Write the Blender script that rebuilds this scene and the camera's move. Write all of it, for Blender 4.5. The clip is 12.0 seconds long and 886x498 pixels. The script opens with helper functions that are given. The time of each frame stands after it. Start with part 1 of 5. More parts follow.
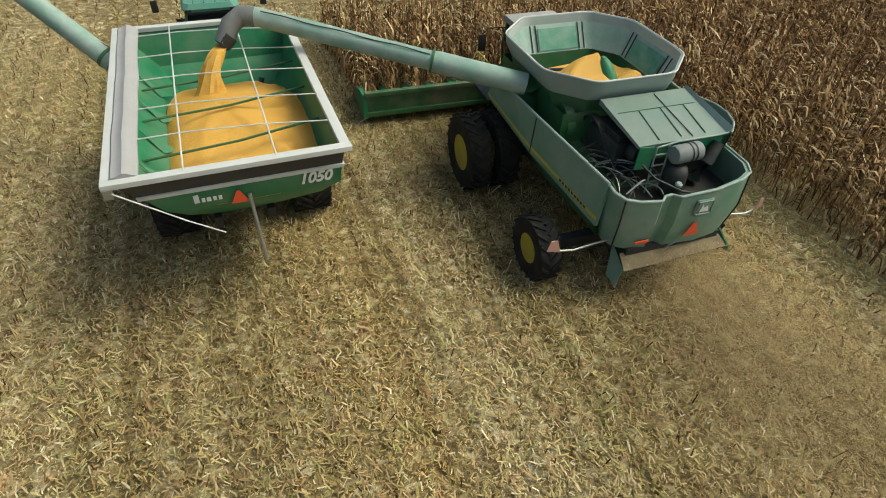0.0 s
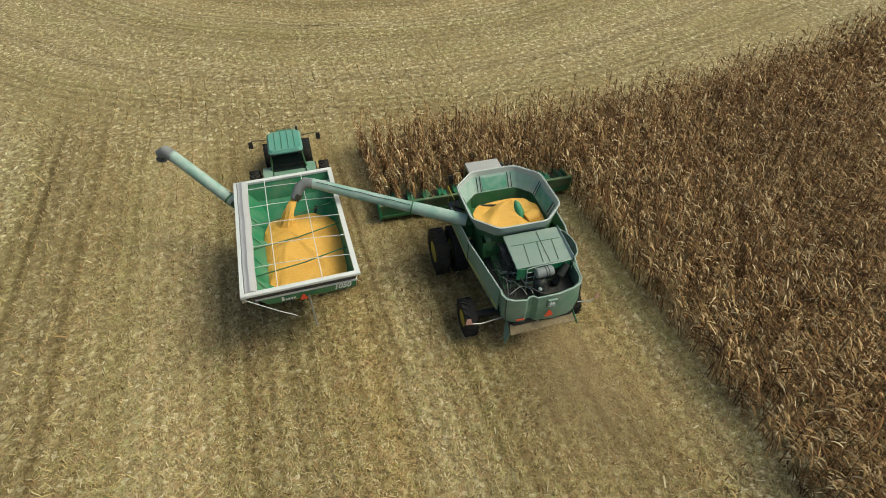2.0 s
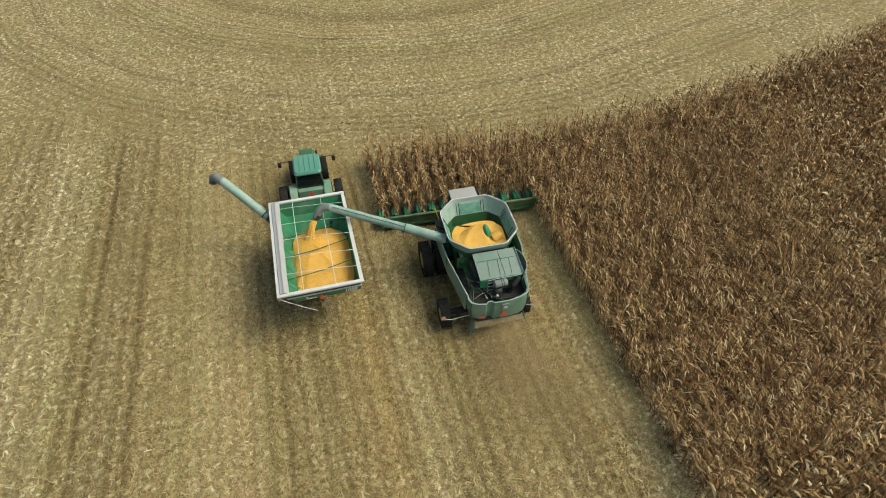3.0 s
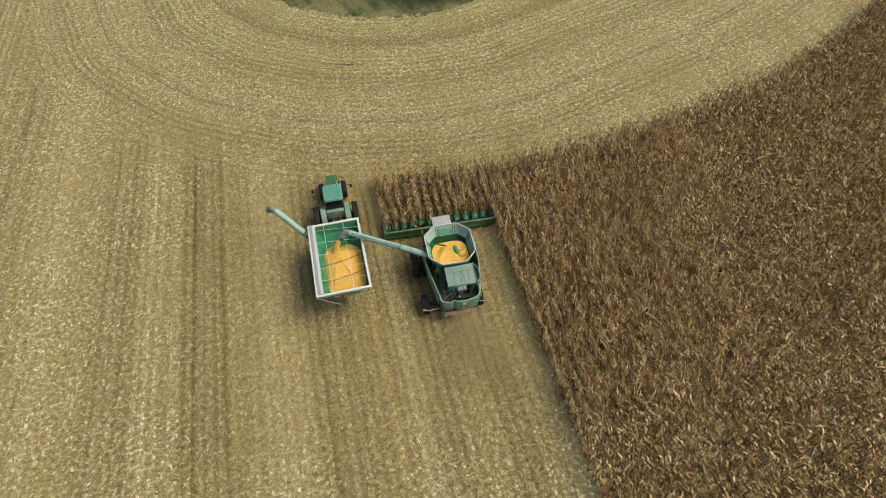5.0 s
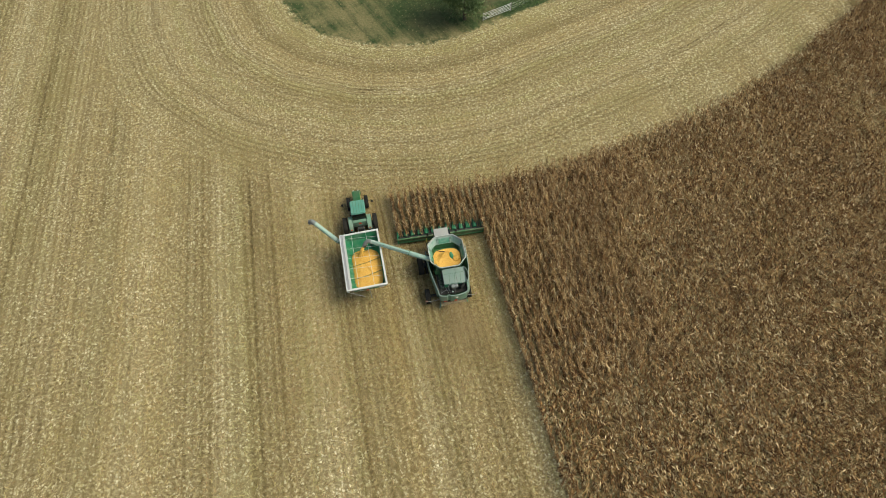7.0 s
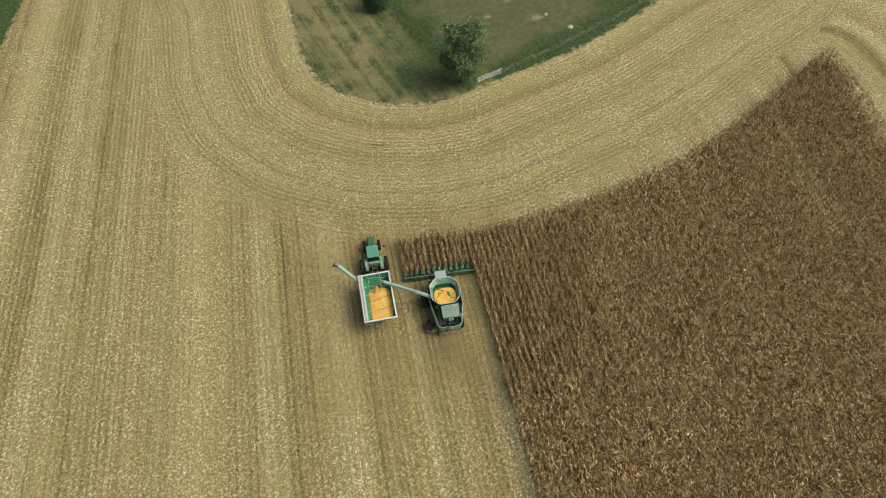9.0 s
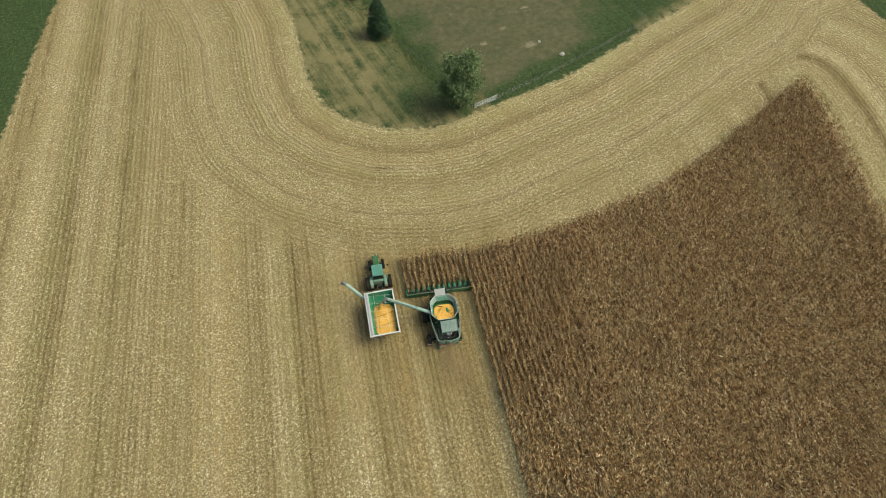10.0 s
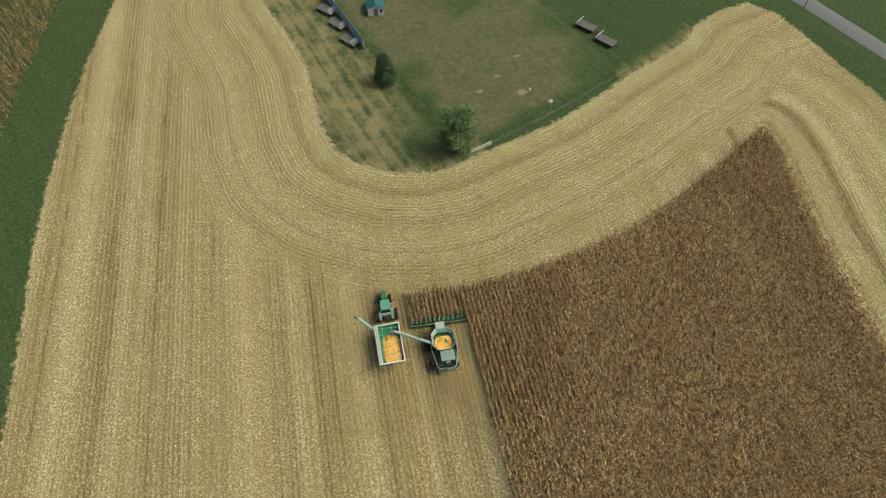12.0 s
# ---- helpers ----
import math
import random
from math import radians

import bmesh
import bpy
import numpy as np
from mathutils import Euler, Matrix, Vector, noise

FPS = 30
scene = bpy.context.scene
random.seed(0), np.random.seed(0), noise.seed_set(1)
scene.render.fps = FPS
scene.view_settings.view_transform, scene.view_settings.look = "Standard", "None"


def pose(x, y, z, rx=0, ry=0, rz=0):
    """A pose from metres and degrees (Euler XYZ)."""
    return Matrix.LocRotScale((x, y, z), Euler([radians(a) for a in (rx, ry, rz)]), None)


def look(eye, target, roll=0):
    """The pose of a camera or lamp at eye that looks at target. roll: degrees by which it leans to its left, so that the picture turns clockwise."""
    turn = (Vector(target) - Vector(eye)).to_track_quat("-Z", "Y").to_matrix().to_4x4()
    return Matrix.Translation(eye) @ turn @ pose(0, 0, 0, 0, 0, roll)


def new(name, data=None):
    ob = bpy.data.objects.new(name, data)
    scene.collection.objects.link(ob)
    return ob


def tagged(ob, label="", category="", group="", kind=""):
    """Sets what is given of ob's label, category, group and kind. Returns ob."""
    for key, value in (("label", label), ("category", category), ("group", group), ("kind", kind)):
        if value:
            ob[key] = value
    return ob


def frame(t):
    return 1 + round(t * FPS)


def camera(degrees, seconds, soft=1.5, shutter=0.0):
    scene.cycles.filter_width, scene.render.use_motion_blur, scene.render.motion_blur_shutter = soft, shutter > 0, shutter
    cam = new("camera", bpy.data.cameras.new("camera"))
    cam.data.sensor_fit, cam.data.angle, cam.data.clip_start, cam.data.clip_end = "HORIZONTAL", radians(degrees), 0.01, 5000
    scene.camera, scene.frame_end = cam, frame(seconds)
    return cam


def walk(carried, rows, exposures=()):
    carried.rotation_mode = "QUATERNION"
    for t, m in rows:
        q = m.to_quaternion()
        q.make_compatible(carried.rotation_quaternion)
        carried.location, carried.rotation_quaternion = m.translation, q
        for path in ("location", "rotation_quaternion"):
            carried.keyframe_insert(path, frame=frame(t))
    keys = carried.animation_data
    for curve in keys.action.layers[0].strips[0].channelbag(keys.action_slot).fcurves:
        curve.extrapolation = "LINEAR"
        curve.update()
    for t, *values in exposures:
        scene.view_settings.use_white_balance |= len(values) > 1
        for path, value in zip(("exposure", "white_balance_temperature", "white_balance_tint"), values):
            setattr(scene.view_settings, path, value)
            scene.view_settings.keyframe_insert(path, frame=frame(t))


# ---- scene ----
# the camera and its walk: seconds, place in metres, turn in degrees
cam = camera(74.26, 12.0, soft=0.95)
PATH = [
    (0, -13.21, -13.62, 9.02, 48.57, -2.24, -21.61),
    (0.5, -13.25, -14.87, 10.06, 48.21, -2.25, -20.71),
    (1, -13, -16.44, 12.27, 48.21, -1.44, -18.83),
    (1.5, -12.83, -17.96, 15.03, 48.56, -0.44, -17.66),
    (2, -12.67, -19.46, 17.71, 47.69, 0.41, -17.29),
    (2.5, -12.61, -21.45, 20.85, 46.14, 0.22, -16.46),
    (4.5, -11.92, -27.21, 35.55, 38.07, -0.1, -14.07),
    (5, -11.71, -28.74, 38.93, 37.01, 0.28, -13.99),
    (5.5, -11.58, -29.88, 42.43, 33.36, 0.45, -13.46),
    (6, -11.44, -31.1, 45.88, 33.2, 0.64, -12.77),
    (6.5, -11.35, -32.31, 49.52, 33, 0.84, -12.66),
    (7, -11.32, -33.82, 52.96, 33.15, 0.96, -12.54),
    (9, -12.47, -37.17, 67.64, 33.05, 0.09, -12.22),
    (9.5, -12.52, -37.96, 71.21, 33.02, 0.06, -12.22),
    (10, -12.79, -38.43, 74.65, 33.04, -0.02, -12.27),
    (10.5, -13.1, -38.96, 78.14, 33.05, -0.12, -12.3),
    (11, -13, -39.45, 81.28, 33.16, -0.01, -12.27),
    (11.5, -13.06, -39.58, 84.82, 33.02, -0.07, -12.24),
    (12, -12.96, -39.78, 88.33, 32.93, -0.02, -12.21),
]
walk(cam, [(t, pose(x, y, z, rx, ry, rz)) for t, x, y, z, rx, ry, rz in PATH], [(0, -0.02, 6400, -5), (12, -0.02, 6400, -5)])

# world, sun, exposure
SUN_AZ, SUN_EL = radians(-14), radians(53)  # azimuth from +x towards +y
sun_way = Vector((math.cos(SUN_AZ) * math.cos(SUN_EL), math.sin(SUN_AZ) * math.cos(SUN_EL), math.sin(SUN_EL)))
world = bpy.data.worlds.new("world")
scene.world = world
world.use_nodes = True
sky = world.node_tree.nodes.new("ShaderNodeTexSky")
sky.sky_type, sky.sun_disc = "NISHITA", False
sky.sun_elevation, sky.sun_rotation = SUN_EL, math.pi / 2 - SUN_AZ
sky.dust_density, sky.air_density = 6.0, 0.7
back = world.node_tree.nodes["Background"]
back.inputs["Strength"].default_value = 0.15
world.node_tree.links.new(sky.outputs[0], back.inputs["Color"])
lamp = bpy.data.lights.new("sun", "SUN")
lamp.energy, lamp.angle, lamp.color = 1.7, radians(28), (1.0, 0.93, 0.80)
sun = new("sun", lamp)
sun.matrix_world = look(sun_way * 200, (0, 0, 0))


# materials
class Nodes:
    """Short hands for a node material's tree."""

    def __init__(self, name, rough=0.6, metal=0.0, spec=0.3):
        self.mat = bpy.data.materials.new(name)
        self.mat.use_nodes = True
        self.tree = self.mat.node_tree
        self.bsdf = self.tree.nodes["Principled BSDF"]
        self.bsdf.inputs["Roughness"].default_value = rough
        self.bsdf.inputs["Metallic"].default_value = metal
        self.bsdf.inputs["Specular IOR Level"].default_value = spec

    def node(self, kind, **sets):
        n = self.tree.nodes.new(kind)
        for key, value in sets.items():
            if key in n.inputs:
                n.inputs[key].default_value = value
        return n

    def link(self, a, b):
        self.tree.links.new(a, b)

    def coords(self, scale=(1, 1, 1), world_space=False):
        if world_space:
            src = self.node("ShaderNodeNewGeometry").outputs["Position"]
        else:
            src = self.node("ShaderNodeTexCoord").outputs["Object"]
        m = self.node("ShaderNodeMapping")
        m.inputs["Scale"].default_value = scale
        self.link(src, m.inputs["Vector"])
        return m.outputs["Vector"]

    def noise(self, vec, scale, detail=4.0, rough=0.6):
        n = self.node("ShaderNodeTexNoise", Scale=scale, Detail=detail, Roughness=rough)
        self.link(vec, n.inputs["Vector"])
        return n.outputs["Fac"]

    def ramp(self, fac, stops):
        r = self.node("ShaderNodeValToRGB")
        els = r.color_ramp.elements
        while len(els) < len(stops):
            els.new(0.5)
        for e, (at, col) in zip(els, stops):
            e.position, e.color = at, (*col, 1)
        self.link(fac, r.inputs["Fac"])
        return r.outputs["Color"]

    def mix(self, fac, a, b, how="MIX"):
        m = self.node("ShaderNodeMix")
        m.data_type, m.blend_type = "RGBA", how
        for sock, v in ((m.inputs["Factor"], fac), (m.inputs["A"], None), (m.inputs["B"], None)):
            if v is not None:
                if isinstance(v, (int, float)):
                    sock.default_value = v
                else:
                    self.link(v, sock)
        for i, v in ((6, a), (7, b)):
            if isinstance(v, tuple):
                m.inputs[i].default_value = (*v, 1)
            else:
                self.link(v, m.inputs[i])
        return m.outputs[2]

    def math(self, how, a, b=0.0, clamp=False):
        m = self.node("ShaderNodeMath")
        m.operation, m.use_clamp = how, clamp
        for i, v in enumerate((a, b)):
            if isinstance(v, (int, float)):
                m.inputs[i].default_value = v
            else:
                self.link(v, m.inputs[i])
        return m.outputs[0]

    def attr(self, name):
        a = self.node("ShaderNodeAttribute")
        a.attribute_name = name
        return a.outputs["Fac"]

    def bump(self, height, strength=0.3, distance=0.02):
        b = self.node("ShaderNodeBump", Strength=strength, Distance=distance)
        self.link(height, b.inputs["Height"])
        self.link(b.outputs["Normal"], self.bsdf.inputs["Normal"])

    def color(self, c):
        if isinstance(c, tuple):
            self.bsdf.inputs["Base Color"].default_value = (*c, 1)
        else:
            self.link(c, self.bsdf.inputs["Base Color"])
        return self.mat


def worn(name, base, dust=(0.30, 0.25, 0.16), rough=0.45, metal=0.0, amount=0.5, scale=2.0, spec=0.4):
    """A plain surface with faded patches, fine grain and a film of field dust."""
    n = Nodes(name, rough, metal, spec)
    v = n.coords()
    big, fine = n.noise(v, scale, 5.0), n.noise(v, scale * 18, 3.0)
    dark = tuple(c * 0.72 for c in base)
    col = n.mix(n.math("MULTIPLY", fine, 0.5), base, dark)
    col = n.mix(n.math("MULTIPLY", n.math("SUBTRACT", big, 0.38, True), amount * 2.2, True), col, dust)
    n.link(n.math("ADD", n.math("MULTIPLY", big, 0.35), rough - 0.15), n.bsdf.inputs["Roughness"])
    n.bump(fine, 0.08, 0.004)
    return n.color(col)


def strewn(name, stops, rough=0.7, spec=0.25, patch=0.25, patch_scale=0.35):
    """Loose small pieces, each of its own shade, in patches lighter and darker."""
    n = Nodes(name, rough, 0.0, spec)
    geo = n.node("ShaderNodeNewGeometry")
    col = n.ramp(geo.outputs["Random Per Island"], stops)
    p = n.noise(n.coords(world_space=True), patch_scale, 4.0)
    col = n.mix(n.math("MULTIPLY", n.math("SUBTRACT", p, 0.45, True), patch * 6, True), col, tuple(c * 0.6 for c in stops[len(stops) // 2][1]))
    return n.color(col)


# plan of the field, in metres
FIELD_LEFT = [(-72, -140), (-72, -1), (-72.3, 16), (-73, 32.6), (-72.6, 45.2), (-71.3, 62.6), (-69.1, 83.1), (-64, 109.6), (-57, 130), (-44, 166)]
FIELD_INNER = [(-44, 150), (-34.5, 114), (-29, 97), (-22.9, 80.2), (-20.4, 70.2), (-19.7, 60), (-19, 51.5), (-17, 44.2), (-13, 39.4), (-6.8, 35.8), (-0.5, 34.4), (4.5, 34.6), (10.1, 36.4), (16.4, 38.3), (22.9, 40.2), (29.6, 42.4), (38.4, 46.6), (48.1, 51.9), (58.3, 56.6), (66, 60.2), (72, 66), (79.5, 69.6), (87.9, 71.4)]
FIELD_RIGHT = [(93.2, 65.4), (95.5, 55.5), (97.7, 43.8), (99.7, 36.6), (102, 14), (104, -10), (108, -140)]
CORN_FRONT = [(-9.2, 8.1), (0.2, 7.7), (7, 7.6), (13.2, 8.3), (24.3, 10.4), (35.2, 13.4), (46.1, 18.1), (57.1, 24.1), (65.7, 28.9), (70.9, 31.2)]
CORN_RIGHT = [(70.9, 31.2), (70.4, 22.6), (69.1, 14.5), (67.3, 5.9), (66.3, -2.2), (65.6, -10.6), (65, -60)]
MOVED = 4.5  # how far along the rows the machines stand
HEADER_TIPS = MOVED - 1.95


def segment_distance(px, py, line):
    """Distance of many points to an open line."""
    best = np.full(px.shape, 1e9)
    for (ax, ay), (bx, by) in zip(line, line[1:]):
        dx, dy = bx - ax, by - ay
        k = np.clip(((px - ax) * dx + (py - ay) * dy) / (dx * dx + dy * dy), 0, 1)
        best = np.minimum(best, np.hypot(px - ax - k * dx, py - ay - k * dy))
    return best


def inside(px, py, ring):
    hit = np.zeros(px.shape, bool)
    for (ax, ay), (bx, by) in zip(ring, ring[1:] + ring[:1]):
        cross = (ay > py) != (by > py)
        hit ^= cross & (px < (bx - ax) * (py - ay) / ((by - ay) if by != ay else 1e-9) + ax)
    return hit


FIELD = FIELD_LEFT + FIELD_INNER + FIELD_RIGHT
CORN = [(-0.05, -60), (-0.05, HEADER_TIPS), (-9.2, HEADER_TIPS)] + CORN_FRONT + CORN_RIGHT[1:]
PADDOCK = [(10.5, 38), (49.3, 54.2), (46.8, 67), (41.2, 81.1), (35, 92), (31, 124), (-15, 124), (-15.5, 99), (-6.8, 75), (1.1, 54.4), (5.6, 46.8)]


def mesh_from(name, verts, faces, mat, smooth=False):
    """A mesh from numpy arrays: verts n x 3, faces a list of (m x k) index arrays."""
    me = bpy.data.meshes.new(name)
    loops = np.concatenate([f.ravel() for f in faces]).astype(np.int32)
    sizes = np.concatenate([np.full(len(f), f.shape[1]) for f in faces]).astype(np.int32)
    me.vertices.add(len(verts))
    me.vertices.foreach_set("co", np.asarray(verts, np.float32).ravel())
    me.loops.add(len(loops))
    me.loops.foreach_set("vertex_index", loops)
    me.polygons.add(len(sizes))
    me.polygons.foreach_set("loop_start", np.r_[0, np.cumsum(sizes)[:-1]].astype(np.int32))
    me.update(calc_edges=True)
    me.materials.append(mat)
    if smooth:
        me.polygons.foreach_set("use_smooth", np.ones(len(sizes), bool))
    return me


def pass_coordinates(px, py):
    """Metres across the passes of the machines: in the open field, off the boundary on the headlands, and how much the latter hold."""
    inner = segment_distance(px, py, FIELD_INNER[2:])
    turned = np.clip((29 - inner) / 7, 0, 1)
    east = (px > 60) & (inner > 23)
    ringed = np.where(east, segment_distance(px, py, CORN_RIGHT) + 300, inner)
    return px, ringed, np.where(east, 1.0, turned)


def stripes(n, along, wobble, col, pairs=(), comb_from=0.38, comb_gain=0.75):
    comb = n.node("ShaderNodeCombineXYZ")
    n.link(along, comb.inputs["X"])
    slow = n.noise(n.coords((0.25, 0.06, 1), True), 1.0, 3.0)
    n.link(n.math("MULTIPLY", slow, 1.4), comb.inputs["Y"])
    rows = n.node("ShaderNodeTexWave", Scale=0.4123, Distortion=0.0)
    n.link(comb.outputs[0], rows.inputs["Vector"])
    bands = n.noise(comb.outputs[0], 0.30, 3.0, 0.75)
    tracks = n.noise(comb.outputs[0], 1.35, 2.0, 0.5)
    broken = n.math("ADD", 0.35, n.math("MULTIPLY", slow, 1.1))
    combed = n.math("MULTIPLY", n.math("SUBTRACT", n.noise(comb.outputs[0], 0.16, 2.0), comb_from, True), 5.0, True)
    col = n.mix(n.math("MULTIPLY", n.math("MULTIPLY", n.math("SUBTRACT", rows.outputs["Fac"], 0.35, True), comb_gain, True), combed), col, (0.50, 0.46, 0.38), "MULTIPLY")
    col = n.mix(n.math("MULTIPLY", n.math("SUBTRACT", bands, 0.49, True), 4.2, True), col, (0.62, 0.58, 0.50), "MULTIPLY")
    col = n.mix(n.math("MULTIPLY", n.math("MULTIPLY", n.math("SUBTRACT", tracks, 0.59, True), 4.2, True), broken, True), col, (0.42, 0.38, 0.31), "MULTIPLY")
    for scale, shade in ((0.03436, (0.80, 0.78, 0.72)), (0.0687, (0.88, 0.86, 0.80))):
        swath = n.node("ShaderNodeTexWave", Scale=scale, Distortion=0.0)
        n.link(comb.outputs[0], swath.inputs["Vector"])
        col = n.mix(n.math("MULTIPLY", n.math("MULTIPLY", n.math("SUBTRACT", swath.outputs["Fac"], 0.5, True), 2.0, True), broken, True), col, shade, "MULTIPLY")
    hue = n.noise(comb.outputs[0], 0.21, 3.0, 0.65)
    col = n.mix(n.math("MULTIPLY", n.math("SUBTRACT", hue, 0.50, True), 4.0, True), col, (1.0, 0.93, 0.83), "MULTIPLY")
    col = n.mix(n.math("MULTIPLY", n.math("SUBTRACT", 0.48, hue, True), 4.0, True), col, (0.87, 0.95, 0.78), "MULTIPLY")
    for at in pairs:
        line = n.math("SUBTRACT", 0.17, n.math("ABSOLUTE", n.math("SUBTRACT", along, at)), True)
        col = n.mix(n.math("MULTIPLY", n.math("MULTIPLY", line, 6.0, True), n.math("MULTIPLY", n.math("SUBTRACT", slow, 0.36, True), 3.4, True), True), col, (0.50, 0.45, 0.37), "MULTIPLY")
    return col


def passes(n, col):
    """Darker rows, wheel tracks and bands along the passes, over a straw colour."""
    wobble = n.math("MULTIPLY", n.noise(n.coords(world_space=True), 0.9, 4.0), 0.3)
    straight = stripes(n, n.math("ADD", n.attr("across_field"), wobble), wobble, col, (-10.85, -10.25))
    ringed = stripes(n, n.math("ADD", n.attr("across_headland"), wobble), wobble, col, (0.7, 1.5, 9.3, 9.9, 18.2, 18.9, 3.4), 0.37, 0.95)
    return n.mix(n.attr("headland"), straight, ringed)


def set_passes(me, px, py, each=1, tail=0):
    for key, data in zip(("across_field", "across_headland", "headland"), pass_coordinates(px, py)):
        me.attributes.new(key, "FLOAT", "POINT").data.foreach_set("value", np.r_[np.repeat(data, each), np.zeros(tail)].astype(np.float32))


# ground: one sheet, fine near the field and coarse out to the horizon
def ground_material():
    n = Nodes("ground", 0.9, 0.0, 0.15)
    v = n.coords(world_space=True)
    wobble = n.noise(v, 0.9, 4.0)
    fine, mid, wide = n.noise(v, 14.0, 5.0, 0.75), n.noise(v, 1.6, 5.0), n.noise(v, 0.09, 4.0)
    # straw litter: light and dark flecks
    straw = n.ramp(fine, [(0.30, (0.105, 0.072, 0.034)), (0.44, (0.26, 0.200, 0.102)), (0.56, (0.40, 0.322, 0.172)), (0.72, (0.58, 0.49, 0.31))])
    clump = n.noise(v, 3.3, 3.0, 0.68)
    straw = n.mix(n.math("MULTIPLY", n.math("SUBTRACT", clump, 0.525, True), 5.0, True), straw, (0.80, 0.70, 0.43))
    straw = n.mix(n.math("MULTIPLY", n.math("SUBTRACT", n.math("SUBTRACT", 1.0, clump), 0.525, True), 5.6, True), straw, (0.15, 0.110, 0.045))
    # pale husks lying about
    cell = n.node("ShaderNodeTexVoronoi", Scale=3.5, Randomness=1.0)
    shift = n.node("ShaderNodeVectorMath")
    shift.operation = "MULTIPLY_ADD"
    jitter = n.node("ShaderNodeTexNoise", Scale=6.0, Detail=3.0)
    n.link(v, jitter.inputs["Vector"])
    n.link(jitter.outputs["Color"], shift.inputs[0])
    shift.inputs[1].default_value = (0.45, 0.45, 0.0)
    n.link(v, shift.inputs[2])
    n.link(shift.outputs[0], cell.inputs["Vector"])
    pick = n.node("ShaderNodeSeparateColor")
    n.link(cell.outputs["Color"], pick.inputs[0])
    husk = n.math("MULTIPLY", n.math("MULTIPLY", n.math("SUBTRACT", 0.38, cell.outputs["Distance"], True), 9.0, True), n.math("MULTIPLY", n.math("SUBTRACT", pick.outputs[0], 0.38, True), 2.4, True), True)
    straw = n.mix(husk, straw, (0.83, 0.75, 0.52))
    straw = n.mix(n.math("MULTIPLY", n.math("SUBTRACT", mid, 0.5, True), 1.2, True), straw, (0.27, 0.195, 0.082))
    straw = n.mix(n.math("MULTIPLY", n.math("SUBTRACT", wide, 0.48, True), 3.0, True), straw, (0.33, 0.265, 0.125))
    straw = passes(n, straw)
    # grass with dry yellow swathes
    grass = n.ramp(n.noise(v, 1.5, 6.0, 0.78), [(0.3, (0.020, 0.038, 0.013)), (0.5, (0.048, 0.072, 0.025)), (0.7, (0.098, 0.122, 0.046))])
    mown = n.node("ShaderNodeCombineXYZ")
    n.link(n.math("ADD", n.attr("lane"), n.math("MULTIPLY", wobble, 1.2)), mown.inputs["X"])
    grass = n.mix(n.math("MULTIPLY", n.math("SUBTRACT", n.noise(mown.outputs[0], 0.9, 3.0, 0.7), 0.52, True), 4.0, True), grass, (0.020, 0.041, 0.015))
    lane = n.node("ShaderNodeCombineXYZ")
    n.link(n.math("ADD", n.attr("lane"), n.math("MULTIPLY", wobble, 0.5)), lane.inputs["X"])
    n.link(n.math("MULTIPLY", wide, 2.0), lane.inputs["Y"])
    streak = n.math("MULTIPLY", n.math("SUBTRACT", n.noise(lane.outputs[0], 0.62, 4.0, 0.7), 0.5), 3.4)
    patchy = n.math("MULTIPLY", n.math("SUBTRACT", n.noise(v, 0.2, 5.0, 0.72), 0.5), 3.6)
    dry = n.math("MULTIPLY", n.attr("dry"), n.math("ADD", n.math("ADD", streak, patchy), 0.66, True))
    grass = n.mix(n.math("MULTIPLY", dry, 1.15, True), grass, n.ramp(n.noise(v, 4.0, 5.0, 0.7), [(0.3, (0.14, 0.118, 0.052)), (0.55, (0.25, 0.205, 0.098)), (0.75, (0.37, 0.305, 0.16))]))
    # bare trodden earth
    earth = n.ramp(n.noise(v, 0.8, 5.0, 0.65), [(0.3, (0.080, 0.077, 0.037)), (0.55, (0.116, 0.107, 0.056)), (0.8, (0.165, 0.147, 0.084))])
    bare = n.math("MULTIPLY", n.math("SUBTRACT", n.math("ADD", n.attr("bare"), n.math("MULTIPLY", n.noise(v, 0.16, 6.0, 0.7), 1.5)), 1.08, True), 1.7, True)
    col = n.mix(bare, grass, earth)
    col = n.mix(n.math("MULTIPLY", n.math("SUBTRACT", n.math("ADD", n.attr("bare"), n.math("MULTIPLY", mid, 0.8)), 1.5, True), 1.6, True), col, (0.33, 0.27, 0.18))
    edge = n.math("ADD", n.attr("field_side"), n.math("MULTIPLY", n.math("SUBTRACT", wobble, 0.5), 3.0))
    col = n.mix(n.math("MULTIPLY", n.math("ADD", edge, 0.35), 1.4, True), col, straw)
    n.bump(fine, 0.9, 0.05)
    return n.color(col)


